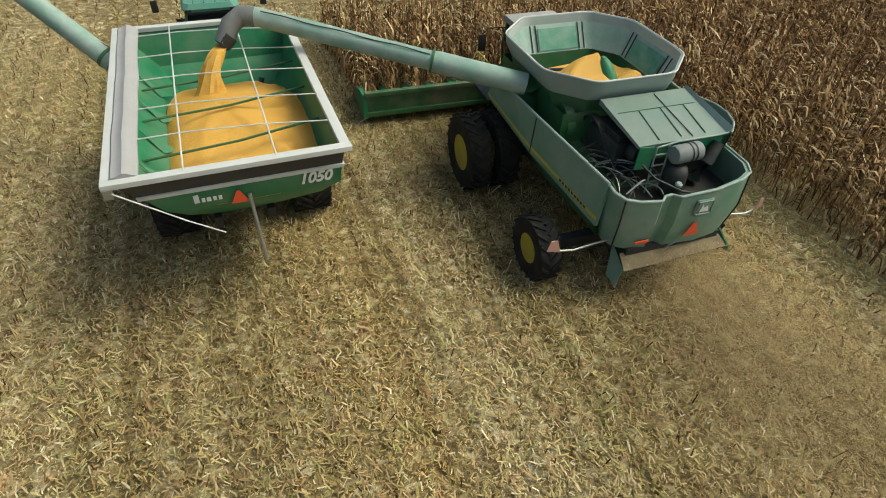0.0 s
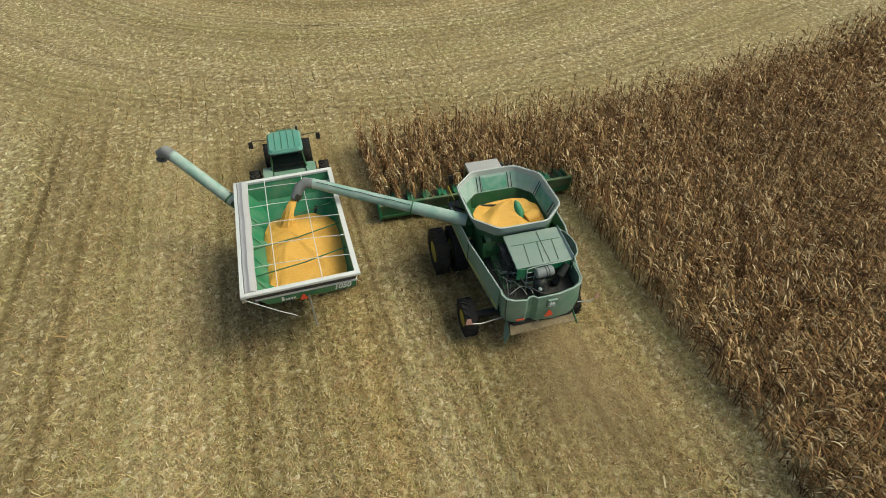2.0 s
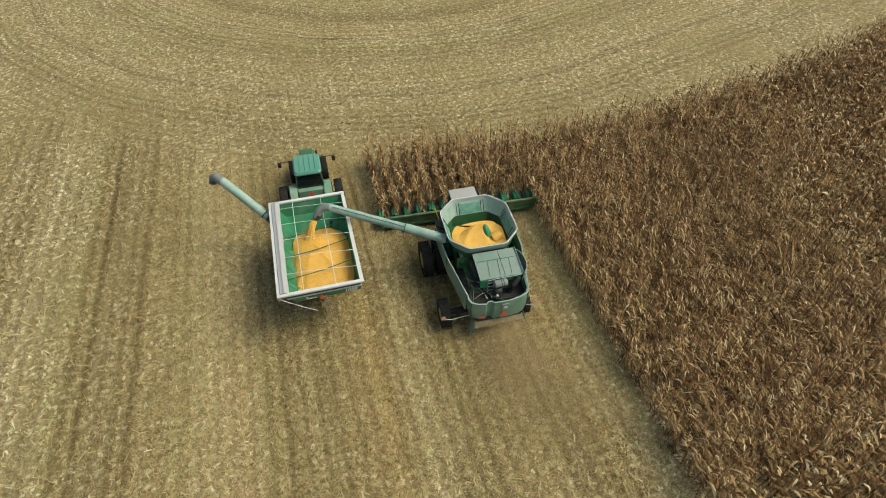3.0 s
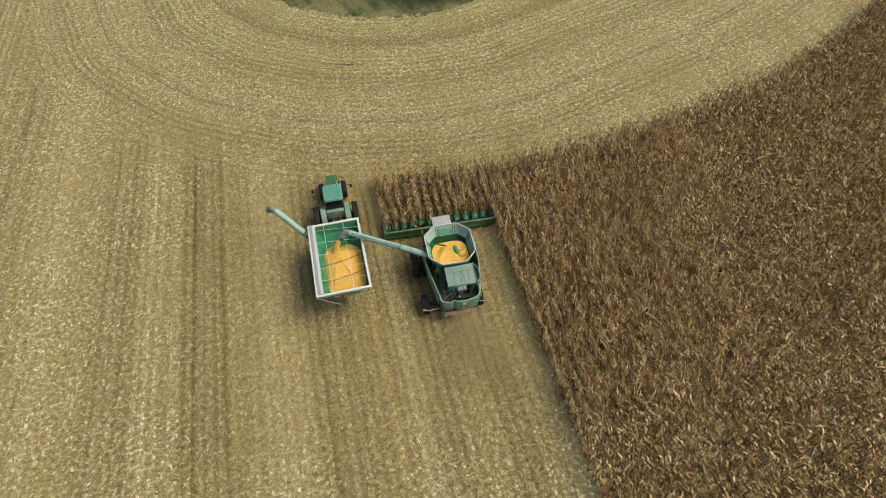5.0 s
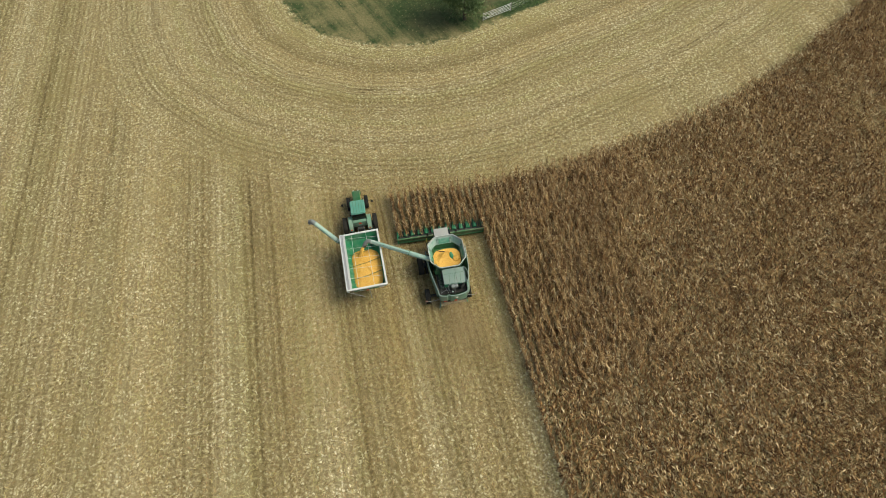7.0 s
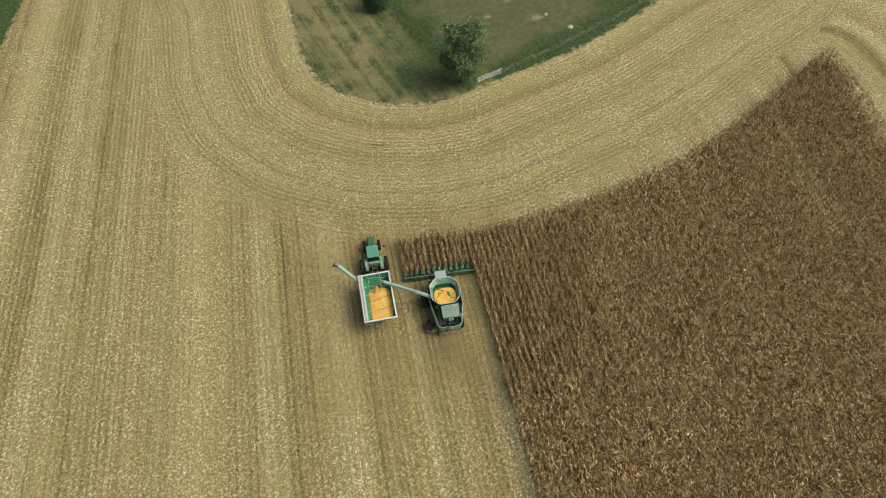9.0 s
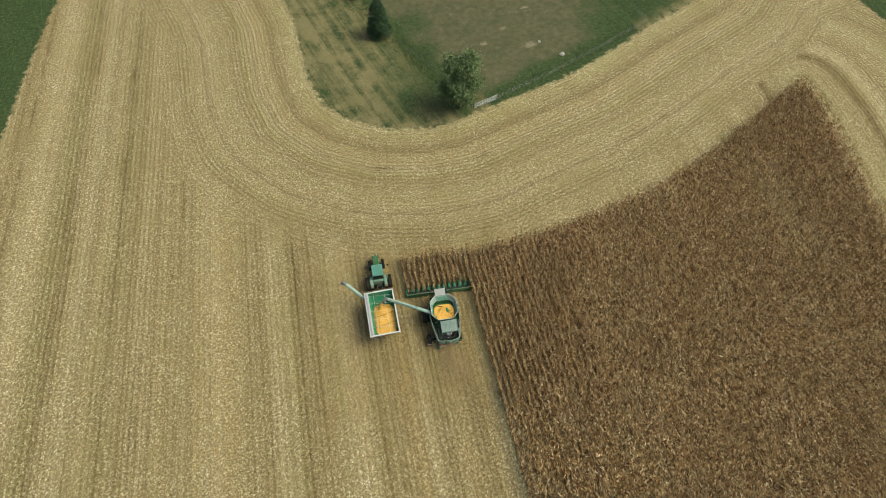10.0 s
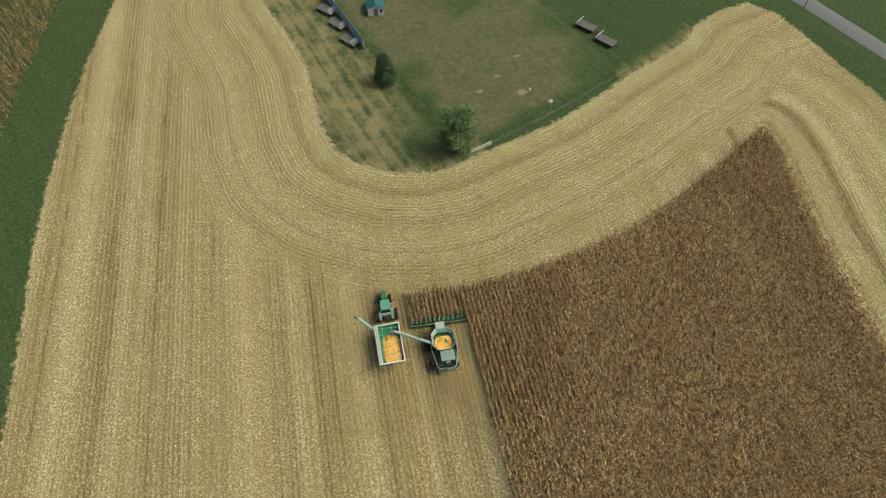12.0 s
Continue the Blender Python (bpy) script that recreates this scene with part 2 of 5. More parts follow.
STEP = 0.8
gx, gy = np.arange(-112, 136, STEP), np.arange(-64, 152, STEP)
X, Y = np.meshgrid(gx, gy)
fx, fy = X.ravel(), Y.ravel()
is_field = inside(fx, fy, FIELD)
field_side = np.where(is_field, 1, -1) * segment_distance(fx, fy, FIELD + FIELD[:1])
in_paddock = inside(fx, fy, PADDOCK)
bare = np.where(in_paddock, np.clip(segment_distance(fx, fy, PADDOCK + PADDOCK[:1]) / 3.5, 0.1, 1) * 0.88, 0)
bare *= np.clip((58 - fx + 0.25 * (fy - 60)) / 22, 0.5, 1)
for sx, sy, sr in ((2.5, 63.5, 5.5), (4.5, 55, 3.5), (19, 88, 9), (43, 57, 9), (24, 45, 4.5), (39, 75, 8)):  # grassy corners of the paddock
    bare *= np.clip(0.45 + 0.55 * (np.hypot(fx - sx, fy - sy) / sr) ** 2, 0.45, 1)
for sx, sy, sr in ((24.6, 52.2, 2.3), (26.9, 63.9, 1.5), (11.5, 64.5, 1.1), (15.7, 54.6, 1.5), (20.5, 58.5, 1.0), (28.5, 45, 0.8)):
    bare = np.maximum(bare, 1.5 * np.clip(1.35 - np.hypot(fx - sx, (fy - sy) * 1.5) / sr, 0, 1))
verge = segment_distance(fx, fy, [(-30, 116), (-26, 103), (-14.5, 71), (-9.5, 56.5), (-3.5, 45), (6, 39)])
on_verge = ~is_field & ~in_paddock & (fx < 12) & (fx > -44)
dry = np.where(on_verge, np.clip(1.0 - 0.05 * verge, 0.35, 0.74), 0)
dry *= np.clip(np.hypot(fx - 2.5, (fy - 44) * 0.7) / 11, 0.2, 1)
dry = np.maximum(dry, np.where(~is_field & (fx > -26) & (fx < 12) & (fy < 62), np.clip(1.0 - np.abs(field_side) / 5.0, 0, 1), 0))
dry = np.maximum(dry, np.where(~is_field & (fx > 47) & (fx < 70), np.clip(1 - np.abs(field_side) / 3.5, 0, 1), 0))
lane = 0.93 * fx + 0.36 * fy + 2.2 * np.sin(0.05 * fy + 0.02 * fx)
nx, ny = len(gx), len(gy)
height = 0.03 * np.sin(fx * 0.9) * np.sin(fy * 0.7)
height += 0.04 * np.clip(0.5 - field_side / 3, 0, 1)
# outer skirt to the horizon
idx = np.arange(nx * ny).reshape(ny, nx)
quads = np.stack([idx[:-1, :-1], idx[:-1, 1:], idx[1:, 1:], idx[1:, :-1]], -1).reshape(-1, 4)
rim = np.concatenate([idx[0, :-1], idx[:-1, -1], idx[-1, :0:-1], idx[:0:-1, 0]])
rx_, ry_ = fx[rim], fy[rim]
far = np.stack([(rx_ - 10) * 30, (ry_ - 40) * 30, np.zeros(len(rim))], 1)
start = nx * ny
ring = np.arange(len(rim))
skirt = np.stack([rim, start + ring, start + np.roll(ring, -1), np.roll(rim, -1)], -1)
verts = np.concatenate([np.stack([fx, fy, height], 1), far])
me = mesh_from("ground", verts, [quads, skirt], ground_material(), True)
pad = np.zeros(len(rim))
for key, data in (("field_side", np.r_[field_side, pad - 50]), ("bare", np.r_[bare, pad]), ("dry", np.r_[dry, pad]), ("lane", np.r_[lane, pad])):
    me.attributes.new(key, "FLOAT", "POINT").data.foreach_set("value", data.astype(np.float32))
set_passes(me, fx, fy, 1, len(rim))
tagged(new("ground", me), "harvested corn stubble with curving passes, grass and bare paddock", "ground", kind="structure")


# strewn corn residue on the stubble
def flakes(name, count, x0, x1, y0, y1, length, mat, label, seed, keep=None, bent=True, lift0=0.05, slim=1.0):
    """Leaf shreds, husks and stalk bits lying flat and askew: narrow strips, bent where near."""
    r = np.random.default_rng(seed)
    px, py = r.uniform(x0, x1, count), r.uniform(y0, y1, count)
    ok = inside(px, py, FIELD) & ~inside(px, py, CORN)
    if keep is not None:
        ok &= keep(px, py, r)
    px, py = px[ok], py[ok]
    m = len(px)
    ln = np.minimum(length * r.lognormal(0, 0.42, m), length * 2.2)
    wd = np.minimum(ln * r.uniform(0.10, 0.42, m), length * 0.40) * slim
    a = r.normal(1.57, 1.0, m)
    tilt, lift = r.normal(0, 0.4, m), r.uniform(0.0, 0.04, m)
    bend = r.normal(0, 0.10, m) * ln
    c, s_ = np.cos(a), np.sin(a)
    cols = []
    for k, side in ((-0.5, -1), (-0.5, 1), (0, 1), (0, -1), (0.5, 1), (0.5, -1)) if bent else ((-0.5, -1), (-0.5, 1), (0.5, 1), (0.5, -1)):
        lx = k * ln
        ly = side * wd * (0.5 if k == 0 else 0.3) + (bend if k == 0 else 0)
        z = lift + lift0 + np.abs(tilt) * ln * 0.5 + k * tilt * ln + (0.25 * wd if k == 0 else 0)
        cols.append(np.stack([px + c * lx - s_ * ly, py + s_ * lx + c * ly, z], 1))
    v = np.stack(cols, 1).reshape(-1, 3)
    nv = len(cols)
    b = np.arange(m)[:, None] * nv
    f = np.concatenate([b + [0, 1, 2, 3], b + [3, 2, 4, 5]]) if bent else b + [0, 1, 2, 3]
    me = mesh_from(name, v, [f], mat)
    set_passes(me, px, py, nv)
    return tagged(new(name, me), label, "crop residue", kind="stuff")


def residue_material():
    n = Nodes("residue", 0.7, 0.0, 0.2)
    geo = n.node("ShaderNodeNewGeometry")
    col = n.ramp(geo.outputs["Random Per Island"], [(0.0, (0.17, 0.115, 0.050)), (0.1, (0.42, 0.25, 0.105)), (0.2, (0.32, 0.22, 0.095)), (0.3, (0.34, 0.33, 0.105)), (0.4, (0.62, 0.48, 0.22)), (0.5, (0.40, 0.27, 0.105)), (0.6, (0.82, 0.71, 0.43)), (0.7, (0.46, 0.42, 0.15)), (0.8, (0.72, 0.56, 0.27)), (0.9, (0.60, 0.40, 0.19)), (1.0, (0.94, 0.87, 0.66))])
    v = n.coords(world_space=True)
    p = n.noise(v, 0.55, 4.0)
    col = n.mix(n.math("MULTIPLY", n.math("SUBTRACT", p, 0.50, True), 1.5, True), col, (0.33, 0.25, 0.105))
    # small patches of rusty husk and of green-olive leaf
    q, g = n.noise(v, 2.2, 3.0), n.noise(n.coords((1, 1, 7), True), 1.7, 4.0, 0.7)
    col = n.mix(n.math("MULTIPLY", n.math("SUBTRACT", q, 0.52, True), 4.5, True), col, (0.56, 0.36, 0.20))
    col = n.mix(n.math("MULTIPLY", n.math("SUBTRACT", g, 0.52, True), 4.5, True), col, (0.40, 0.40, 0.16))
    return n.color(passes(n, col))


residue = residue_material()
NEAR = (-25, 10, -17, 13)


def near_share(x, y):
    """1 well inside the patch that the camera passes nearest, fading to 0 at its edge."""
    gap = np.minimum(np.minimum(x - NEAR[0], NEAR[1] - x), np.minimum(y - NEAR[2], NEAR[3] - y))
    return np.clip(gap / 5, 0, 1)


flakes("corn_residue", 440000, NEAR[0], NEAR[1], NEAR[2], NEAR[3], 0.080, residue, "pale shredded corn leaves and husks strewn over stubble", 3, lambda x, y, r: r.random(len(x)) < near_share(x, y), False, 0.05, 1.25)
flakes("corn_residue", 9000, NEAR[0], NEAR[1], NEAR[2], NEAR[3], 0.13, residue, "longer curled corn leaves and husks lying on the litter", 8, lambda x, y, r: r.random(len(x)) < near_share(x, y), True, 0.06, 0.8)
flakes("corn_residue", 190000, -48, 30, -38, 40, 0.13, residue, "bleached corn leaf litter scattered across the cut field", 4, lambda x, y, r: (r.random(len(x)) > near_share(x, y)) & (r.random(len(x)) < np.clip(1.5 - np.hypot(x + 8, y) / 34, 0, 1)), False)
flakes("corn_residue", 200000, -74, 100, -40, 118, 0.22, residue, "corn litter speckling the whole headland and field", 6, lambda x, y, r: r.random(len(x)) > near_share(x, y), False, 0.04)


def corn_material():
    """Dry corn leaves, each of its own shade, the plants browner or paler in patches, with row-gap shade painted in."""
    n = Nodes("dry_corn", 0.75, 0.0, 0.12)
    geo = n.node("ShaderNodeNewGeometry")
    col = n.ramp(geo.outputs["Random Per Island"], [(0.0, (0.064, 0.029, 0.012)), (0.28, (0.148, 0.074, 0.030)), (0.5, (0.265, 0.142, 0.053)), (0.68, (0.42, 0.250, 0.105)), (0.84, (0.62, 0.445, 0.22)), (1.0, (0.84, 0.69, 0.43))])
    v = n.coords(world_space=True)
    plant, patch = n.noise(v, 1.5, 2.0, 0.5), n.noise(v, 0.13, 4.0)
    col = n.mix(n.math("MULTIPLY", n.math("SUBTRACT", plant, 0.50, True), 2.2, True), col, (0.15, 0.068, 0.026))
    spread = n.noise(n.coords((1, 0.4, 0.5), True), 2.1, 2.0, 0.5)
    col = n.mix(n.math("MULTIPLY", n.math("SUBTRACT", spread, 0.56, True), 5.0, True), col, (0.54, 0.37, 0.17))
    # near-black streaks along the rows: shade of the gaps put into the leaf colour
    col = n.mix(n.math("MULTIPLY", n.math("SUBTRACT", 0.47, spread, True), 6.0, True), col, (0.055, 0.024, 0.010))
    col = n.mix(n.math("MULTIPLY", n.math("SUBTRACT", patch, 0.50, True), 1.6, True), col, (0.16, 0.095, 0.042))
    return n.color(col)


dry_leaf = corn_material()


# cut stalk butts standing in rows
def stubble_rows(seed):
    r = np.random.default_rng(seed)
    rows = np.arange(-38, 0, 0.762)
    px, py = np.meshgrid(rows - 0.38, np.arange(-26, 20, 0.24))
    px, py = px.ravel() + r.normal(0, 0.03, px.size), py.ravel() + r.normal(0, 0.07, py.size)
    ok = ~inside(px, py, CORN)
    px, py = px[ok], py[ok]
    m = len(px)
    h, lean, a = r.uniform(0.1, 0.28, m), r.normal(0, 0.06, (m, 2)), r.uniform(0, 6, m)
    lv = []
    for top in (0, 1):
        for k in range(3):
            t = a + k * 2.094
            lv.append(np.stack([px + 0.014 * np.cos(t) + top * lean[:, 0], py + 0.014 * np.sin(t) + top * lean[:, 1], top * h], 1))
    v = np.stack(lv, 1).reshape(-1, 3)
    b = np.arange(m)[:, None] * 6
    quad = np.concatenate([b + [k, (k + 1) % 3, 3 + (k + 1) % 3, 3 + k] for k in range(3)])
    return mesh_from("corn_stubble", v, [quad, b + [3, 4, 5]], dry_leaf)


tagged(new("corn_stubble", stubble_rows(5)), "short cut corn stalks standing in straight rows", "stubble", kind="stuff")


# standing corn, ripe and dry
def corn_plant(r, leaves, segs, ears=True):
    """One plant: stalk, drooping leaves, an ear and a tassel, as verts and quads."""
    V, F = [], []
    h = r.uniform(1.95, 2.35)
    def quadstrip(points, widths, side):
        base = len(V)
        for p, w in zip(points, widths):
            V.append(p - side * w)
            V.append(p + side * w)
        for i in range(len(points) - 1):
            F.append([base + 2 * i, base + 2 * i + 1, base + 2 * i + 3, base + 2 * i + 2])
    sway = np.array([r.normal(0, 0.08), r.normal(0, 0.08), 0])
    for side in (np.array([1.0, 0, 0]), np.array([0, 1.0, 0])):
        quadstrip([np.zeros(3), sway * 0.4 + (0, 0, h * 0.55), sway + (0, 0, h)], [0.016, 0.013, 0.006], side)
    turn0 = math.pi / 2
    for k in range(leaves):
        z = h * (0.10 + 0.84 * k / max(1, leaves - 1)) + r.normal(0, 0.05)
        a = turn0 + k * math.pi + r.normal(0, 0.4)
        out = np.array([math.cos(a), math.sin(a), 0])
        ln = r.uniform(0.34, 0.60) * (1.0 if z < h * 0.85 else 0.7)
        up, drop = r.uniform(0.5, 1.15), r.uniform(0.35, 1.35) + (0.9 if z < 0.5 * h else 0)
        tw = r.normal(0, 0.5)
        side = np.array([-math.sin(a), math.cos(a), tw])
        side /= np.linalg.norm(side)
        pts, ws = [], []
        for i in range(segs + 1):
            q = i / segs
            pts.append(sway * (z / h) + (0, 0, z) + out * ln * q * (1 - 0.25 * q * drop * 0.5) + np.array([0, 0, ln * (up * q - drop * q * q)]))
            ws.append((0.014, 0.040, 0.034, 0.026, 0.004)[min(4, int(round(q * 4)))] * (1.5 if segs < 3 else 0.64))
        quadstrip(pts, ws, side)
    for k in range(3 if ears else 2):
        a = r.uniform(0, 6.28)
        out = np.array([math.cos(a), math.sin(a), 0])
        side = np.array([-math.sin(a), math.cos(a), 0])
        quadstrip([sway + (0, 0, h), sway + out * r.uniform(0.05, 0.16) + (0, 0, h + r.uniform(0.14, 0.28))], [0.008, 0.012], side)
    if ears:
        a = r.uniform(0, 6.28)
        out = np.array([math.cos(a), math.sin(a), 0])
        base = sway * 0.45 + (0, 0, h * 0.46)
        tip = base + out * 0.12 + (0, 0, r.choice([-0.2, 0.16]))
        for side in (np.array([-out[1], out[0], 0]), np.array([0, 0, 1.0]) * 0.6 + out * 0.5):
            quadstrip([base, (base + tip) / 2, tip], [0.012, 0.034, 0.012], side)
    return np.array(V), np.array(F)


def plant_out(name, spots, leaves, segs, ears, mat, label, seed):
    r = np.random.default_rng(seed)
    kinds = [corn_plant(r, leaves, segs, ears) for _ in range(9)]
    pick = r.integers(0, len(kinds), len(spots))
    vs, fs, at = [], [], 0
    for k, (V, F) in enumerate(kinds):
        p = spots[pick == k]
        m = len(p)
        a, sc = r.normal(0, 0.42, m) + math.pi * r.integers(0, 2, m), r.normal(1.0, 0.11, m)
        c, s_ = np.cos(a)[:, None], np.sin(a)[:, None]
        x = (c * V[:, 0] - s_ * V[:, 1]) * sc[:, None] + p[:, :1]
        y = (s_ * V[:, 0] + c * V[:, 1]) * sc[:, None] + p[:, 1:2]
        lean = r.normal(0, 0.035, (m, 2))
        z = V[:, 2] * sc[:, None] + 0 * x
        x, y = x + lean[:, :1] * z, y + lean[:, 1:] * z
        vs.append(np.stack([x, y, z], -1).reshape(-1, 3))
        fs.append((F[None] + (at + np.arange(m) * len(V))[:, None, None]).reshape(-1, 4))
        at += m * len(V)
    me = mesh_from(name, np.concatenate(vs), [np.concatenate(fs)], mat)
    return tagged(new(name, me), label, "corn crop", kind="stuff")


def corn_spots(seed):
    r = np.random.default_rng(seed)
    xs = np.arange(-8.95, 71, 0.762)
    px, py = np.meshgrid(xs, np.arange(-50, 32, 0.2))
    px, py = px.ravel() + r.normal(0, 0.025, px.size), py.ravel() + r.normal(0, 0.05, py.size)
    edge = r.normal(0, 0.25, px.size)
    ok = inside(px, py + edge, CORN) & (r.random(px.size) > 0.07)
    for gap in (51.0, 53.7):  # bare sprayer tracks
        ok &= (np.abs(px - gap) > 0.45) | (py > 17) | (py < -5) | (r.random(px.size) > 0.85)
    return np.stack([px[ok], py[ok]], 1)


spots = corn_spots(11)
spots = spots[(spots[:, 1] > -37) | (spots[:, 0] > 14)]
near_corn = (spots[:, 0] < 15) & (spots[:, 1] > -17) | (spots[:, 1] > 0) & (spots[:, 0] < 20)
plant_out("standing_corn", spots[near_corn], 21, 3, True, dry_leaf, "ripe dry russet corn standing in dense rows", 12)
r_far = np.random.default_rng(21)
hedge = np.stack([r_far.uniform(-108, -77, 3600), r_far.uniform(58, 118, 3600)], 1)
hedge = hedge[hedge[:, 0] < -84.5 + 0.12 * np.maximum(0, hedge[:, 1] - 55)]
plant_out("standing_corn", hedge, 6, 2, False, dry_leaf, "far field of brown corn beyond the grass strip", 14)
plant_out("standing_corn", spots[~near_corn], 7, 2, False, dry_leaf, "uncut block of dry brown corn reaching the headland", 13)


# mesh helpers
def thing(name, m, label, category, group=""):
    ob = new(name)
    ob.empty_display_size = 0.2
    ob.matrix_world = m
    return tagged(ob, label, category, group)


def part(name, bm, mat, parent, label="", at=None):
    """Links a bmesh as one mesh under a thing or a part."""
    bmesh.ops.recalc_face_normals(bm, faces=bm.faces)
    me = bpy.data.meshes.new(name)
    bm.to_mesh(me)
    bm.free()
    me.materials.append(mat)
    me.polygons.foreach_set("use_smooth", np.ones(len(me.polygons), bool))
    me.set_sharp_from_angle(angle=radians(34))
    ob = new(name, me)
    ob.parent = parent
    if at is not None:
        ob.matrix_local = at
    return tagged(ob, label)


def box(x0, x1, y0, y1, z0, z1, bev=0.0, bm=None, m=None):
    bm = bm or bmesh.new()
    corners = [Vector((x, y, z)) for z in (z0, z1) for y in (y0, y1) for x in (x0, x1)]
    if m is not None:
        corners = [m @ c for c in corners]
    v = [bm.verts.new(c) for c in corners]
    fs = [bm.faces.new([v[i] for i in q]) for q in ((0, 2, 3, 1), (4, 5, 7, 6), (0, 1, 5, 4), (2, 6, 7, 3), (0, 4, 6, 2), (1, 3, 7, 5))]
    if bev:
        edges = list({e for f in fs for e in f.edges})
        bmesh.ops.bevel(bm, geom=edges, offset=bev, segments=2, profile=0.7, affect="EDGES")
    return bm


def loft(rings, bm=None, cap=(True, True), closed=True):
    """Faces between rings of equally many points."""
    bm = bm or bmesh.new()
    rows = [[bm.verts.new(p) for p in r] for r in rings]
    n = len(rows[0])
    for a, b in zip(rows, rows[1:]):
        for i in range(n if closed else n - 1):
            bm.faces.new((a[i], a[(i + 1) % n], b[(i + 1) % n], b[i]))
    if cap[0]:
        bm.faces.new(rows[0][::-1])
    if cap[1]:
        bm.faces.new(rows[-1])
    return bm


def frame_of(way):
    way = Vector(way).normalized()
    side = way.cross(Vector((0, 0, 1)) if abs(way.z) < 0.9 else Vector((1, 0, 0))).normalized()
    return side, side.cross(way).normalized()


def tube(points, r, seg=10, bm=None, cap=True):
    """A round bar along a line of points; r one radius or one a point."""
    pts = [Vector(p) for p in points]
    rs = r if isinstance(r, (list, tuple)) else [r] * len(pts)
    rings = []
    for i, p in enumerate(pts):
        way = (pts[min(i + 1, len(pts) - 1)] - pts[max(i - 1, 0)])
        a, b = frame_of(way)
        rings.append([p + (a * math.cos(2 * math.pi * k / seg) + b * math.sin(2 * math.pi * k / seg)) * rs[i] for k in range(seg)])
    return loft(rings, bm, (cap, cap))


def lathe(profile, origin, way, seg=24, bm=None, closed=False):
    """Turns (radius, along) pairs round an axis."""
    o, w = Vector(origin), Vector(way).normalized()
    a, b = frame_of(w)
    rings = [[o + w * t + (a * math.cos(2 * math.pi * k / seg) + b * math.sin(2 * math.pi * k / seg)) * r for k in range(seg)] for r, t in profile]
    if closed:
        rings.append(rings[0])
    bm = loft(rings, bm, (not closed, not closed))
    if closed:
        bmesh.ops.remove_doubles(bm, verts=bm.verts, dist=1e-5)
    return bm


def prism(outline, x0, x1, bev=0.0, bm=None):
    """An outline in (y, z) pulled along x."""
    bm = loft([[Vector((x, y, z)) for y, z in outline] for x in (x0, x1)], bm)
    if bev:
        bmesh.ops.bevel(bm, geom=list(bm.edges), offset=bev, segments=2, profile=0.7, affect="EDGES")
    return bm


def sheet(poly, thick, bm=None):
    """A flat plate from a 3D polygon, with thickness."""
    ps = [Vector(p) for p in poly]
    n = (ps[1] - ps[0]).cross(ps[2] - ps[1]).normalized() * thick / 2
    return loft([[p - n for p in ps], [p + n for p in ps]], bm)


def clipped(hx, y0, y1, z, cut):
    """An eight-cornered ring, clipped at its corners."""
    return [Vector(p) for p in ((-hx, y0 + cut, z), (-hx + cut, y0, z), (hx - cut, y0, z), (hx, y0 + cut, z), (hx, y1 - cut, z), (hx - cut, y1, z), (-hx + cut, y1, z), (-hx, y1 - cut, z))]


def rect(hx, y0, y1, z):
    return [Vector(p) for p in ((-hx, y0, z), (hx, y0, z), (hx, y1, z), (-hx, y1, z))]


def letters(text, size, m, mat, parent, name="lettering", label=""):
    """Raised letters in the built-in font, as a mesh."""
    cu = bpy.data.curves.new("text", "FONT")
    cu.body, cu.size, cu.extrude, cu.align_x, cu.shear, cu.offset = text, size, 0.006, "CENTER", 0.3, 0.009
    tmp = bpy.data.objects.new("text", cu)
    me = bpy.data.meshes.new_from_object(tmp)
    bpy.data.objects.remove(tmp)
    me.materials.clear()
    me.materials.append(mat)
    ob = new(name, me)
    ob.parent, ob.matrix_local = parent, m
    return tagged(ob, label)


paint = worn("green_paint", (0.035, 0.135, 0.048), (0.15, 0.155, 0.095), 0.4, amount=0.6, scale=1.3)
faded = worn("faded_green_paint", (0.155, 0.290, 0.195), (0.36, 0.39, 0.33), 0.5, amount=0.75, scale=1.4)
bright = worn("inner_green_paint", (0.022, 0.205, 0.088), (0.22, 0.30, 0.19), 0.5, amount=0.6, scale=1.4)
deck_paint = worn("pale_green_paint", (0.30, 0.38, 0.33), (0.40, 0.40, 0.35), 0.55, amount=0.5, scale=1.6)
grey_green = worn("weathered_tank_sheet", (0.29, 0.375, 0.335), (0.45, 0.45, 0.41), 0.5, amount=0.55, scale=1.2)
white_rim = worn("dusty_white_paint", (0.66, 0.66, 0.63), (0.46, 0.43, 0.36), 0.55, amount=0.35, scale=1.5)
canvas = worn("tarpaulin", (0.43, 0.415, 0.41), (0.33, 0.30, 0.27), 0.7, amount=0.35, scale=2.2)
black = worn("black_sheet", (0.028, 0.027, 0.026), (0.10, 0.085, 0.06), 0.5, amount=0.35, scale=1.5)
dark_steel = worn("dark_steel", (0.04, 0.045, 0.045), (0.14, 0.12, 0.085), 0.55, 0.4, amount=0.5, scale=3.0)
bare_steel = worn("bare_steel", (0.42, 0.42, 0.40), (0.3, 0.26, 0.19), 0.4, 0.7, amount=0.4, scale=3.0)
rubber = worn("tyre_rubber", (0.018, 0.018, 0.018), (0.12, 0.095, 0.06), 0.85, amount=0.5, scale=2.0, spec=0.2)
yellow = worn("yellow_paint", (0.46, 0.38, 0.03), (0.26, 0.22, 0.11), 0.5, amount=0.7, scale=2.0)
signal = worn("signal_red", (0.85, 0.10, 0.04), (0.5, 0.2, 0.1), 0.4, amount=0.2)
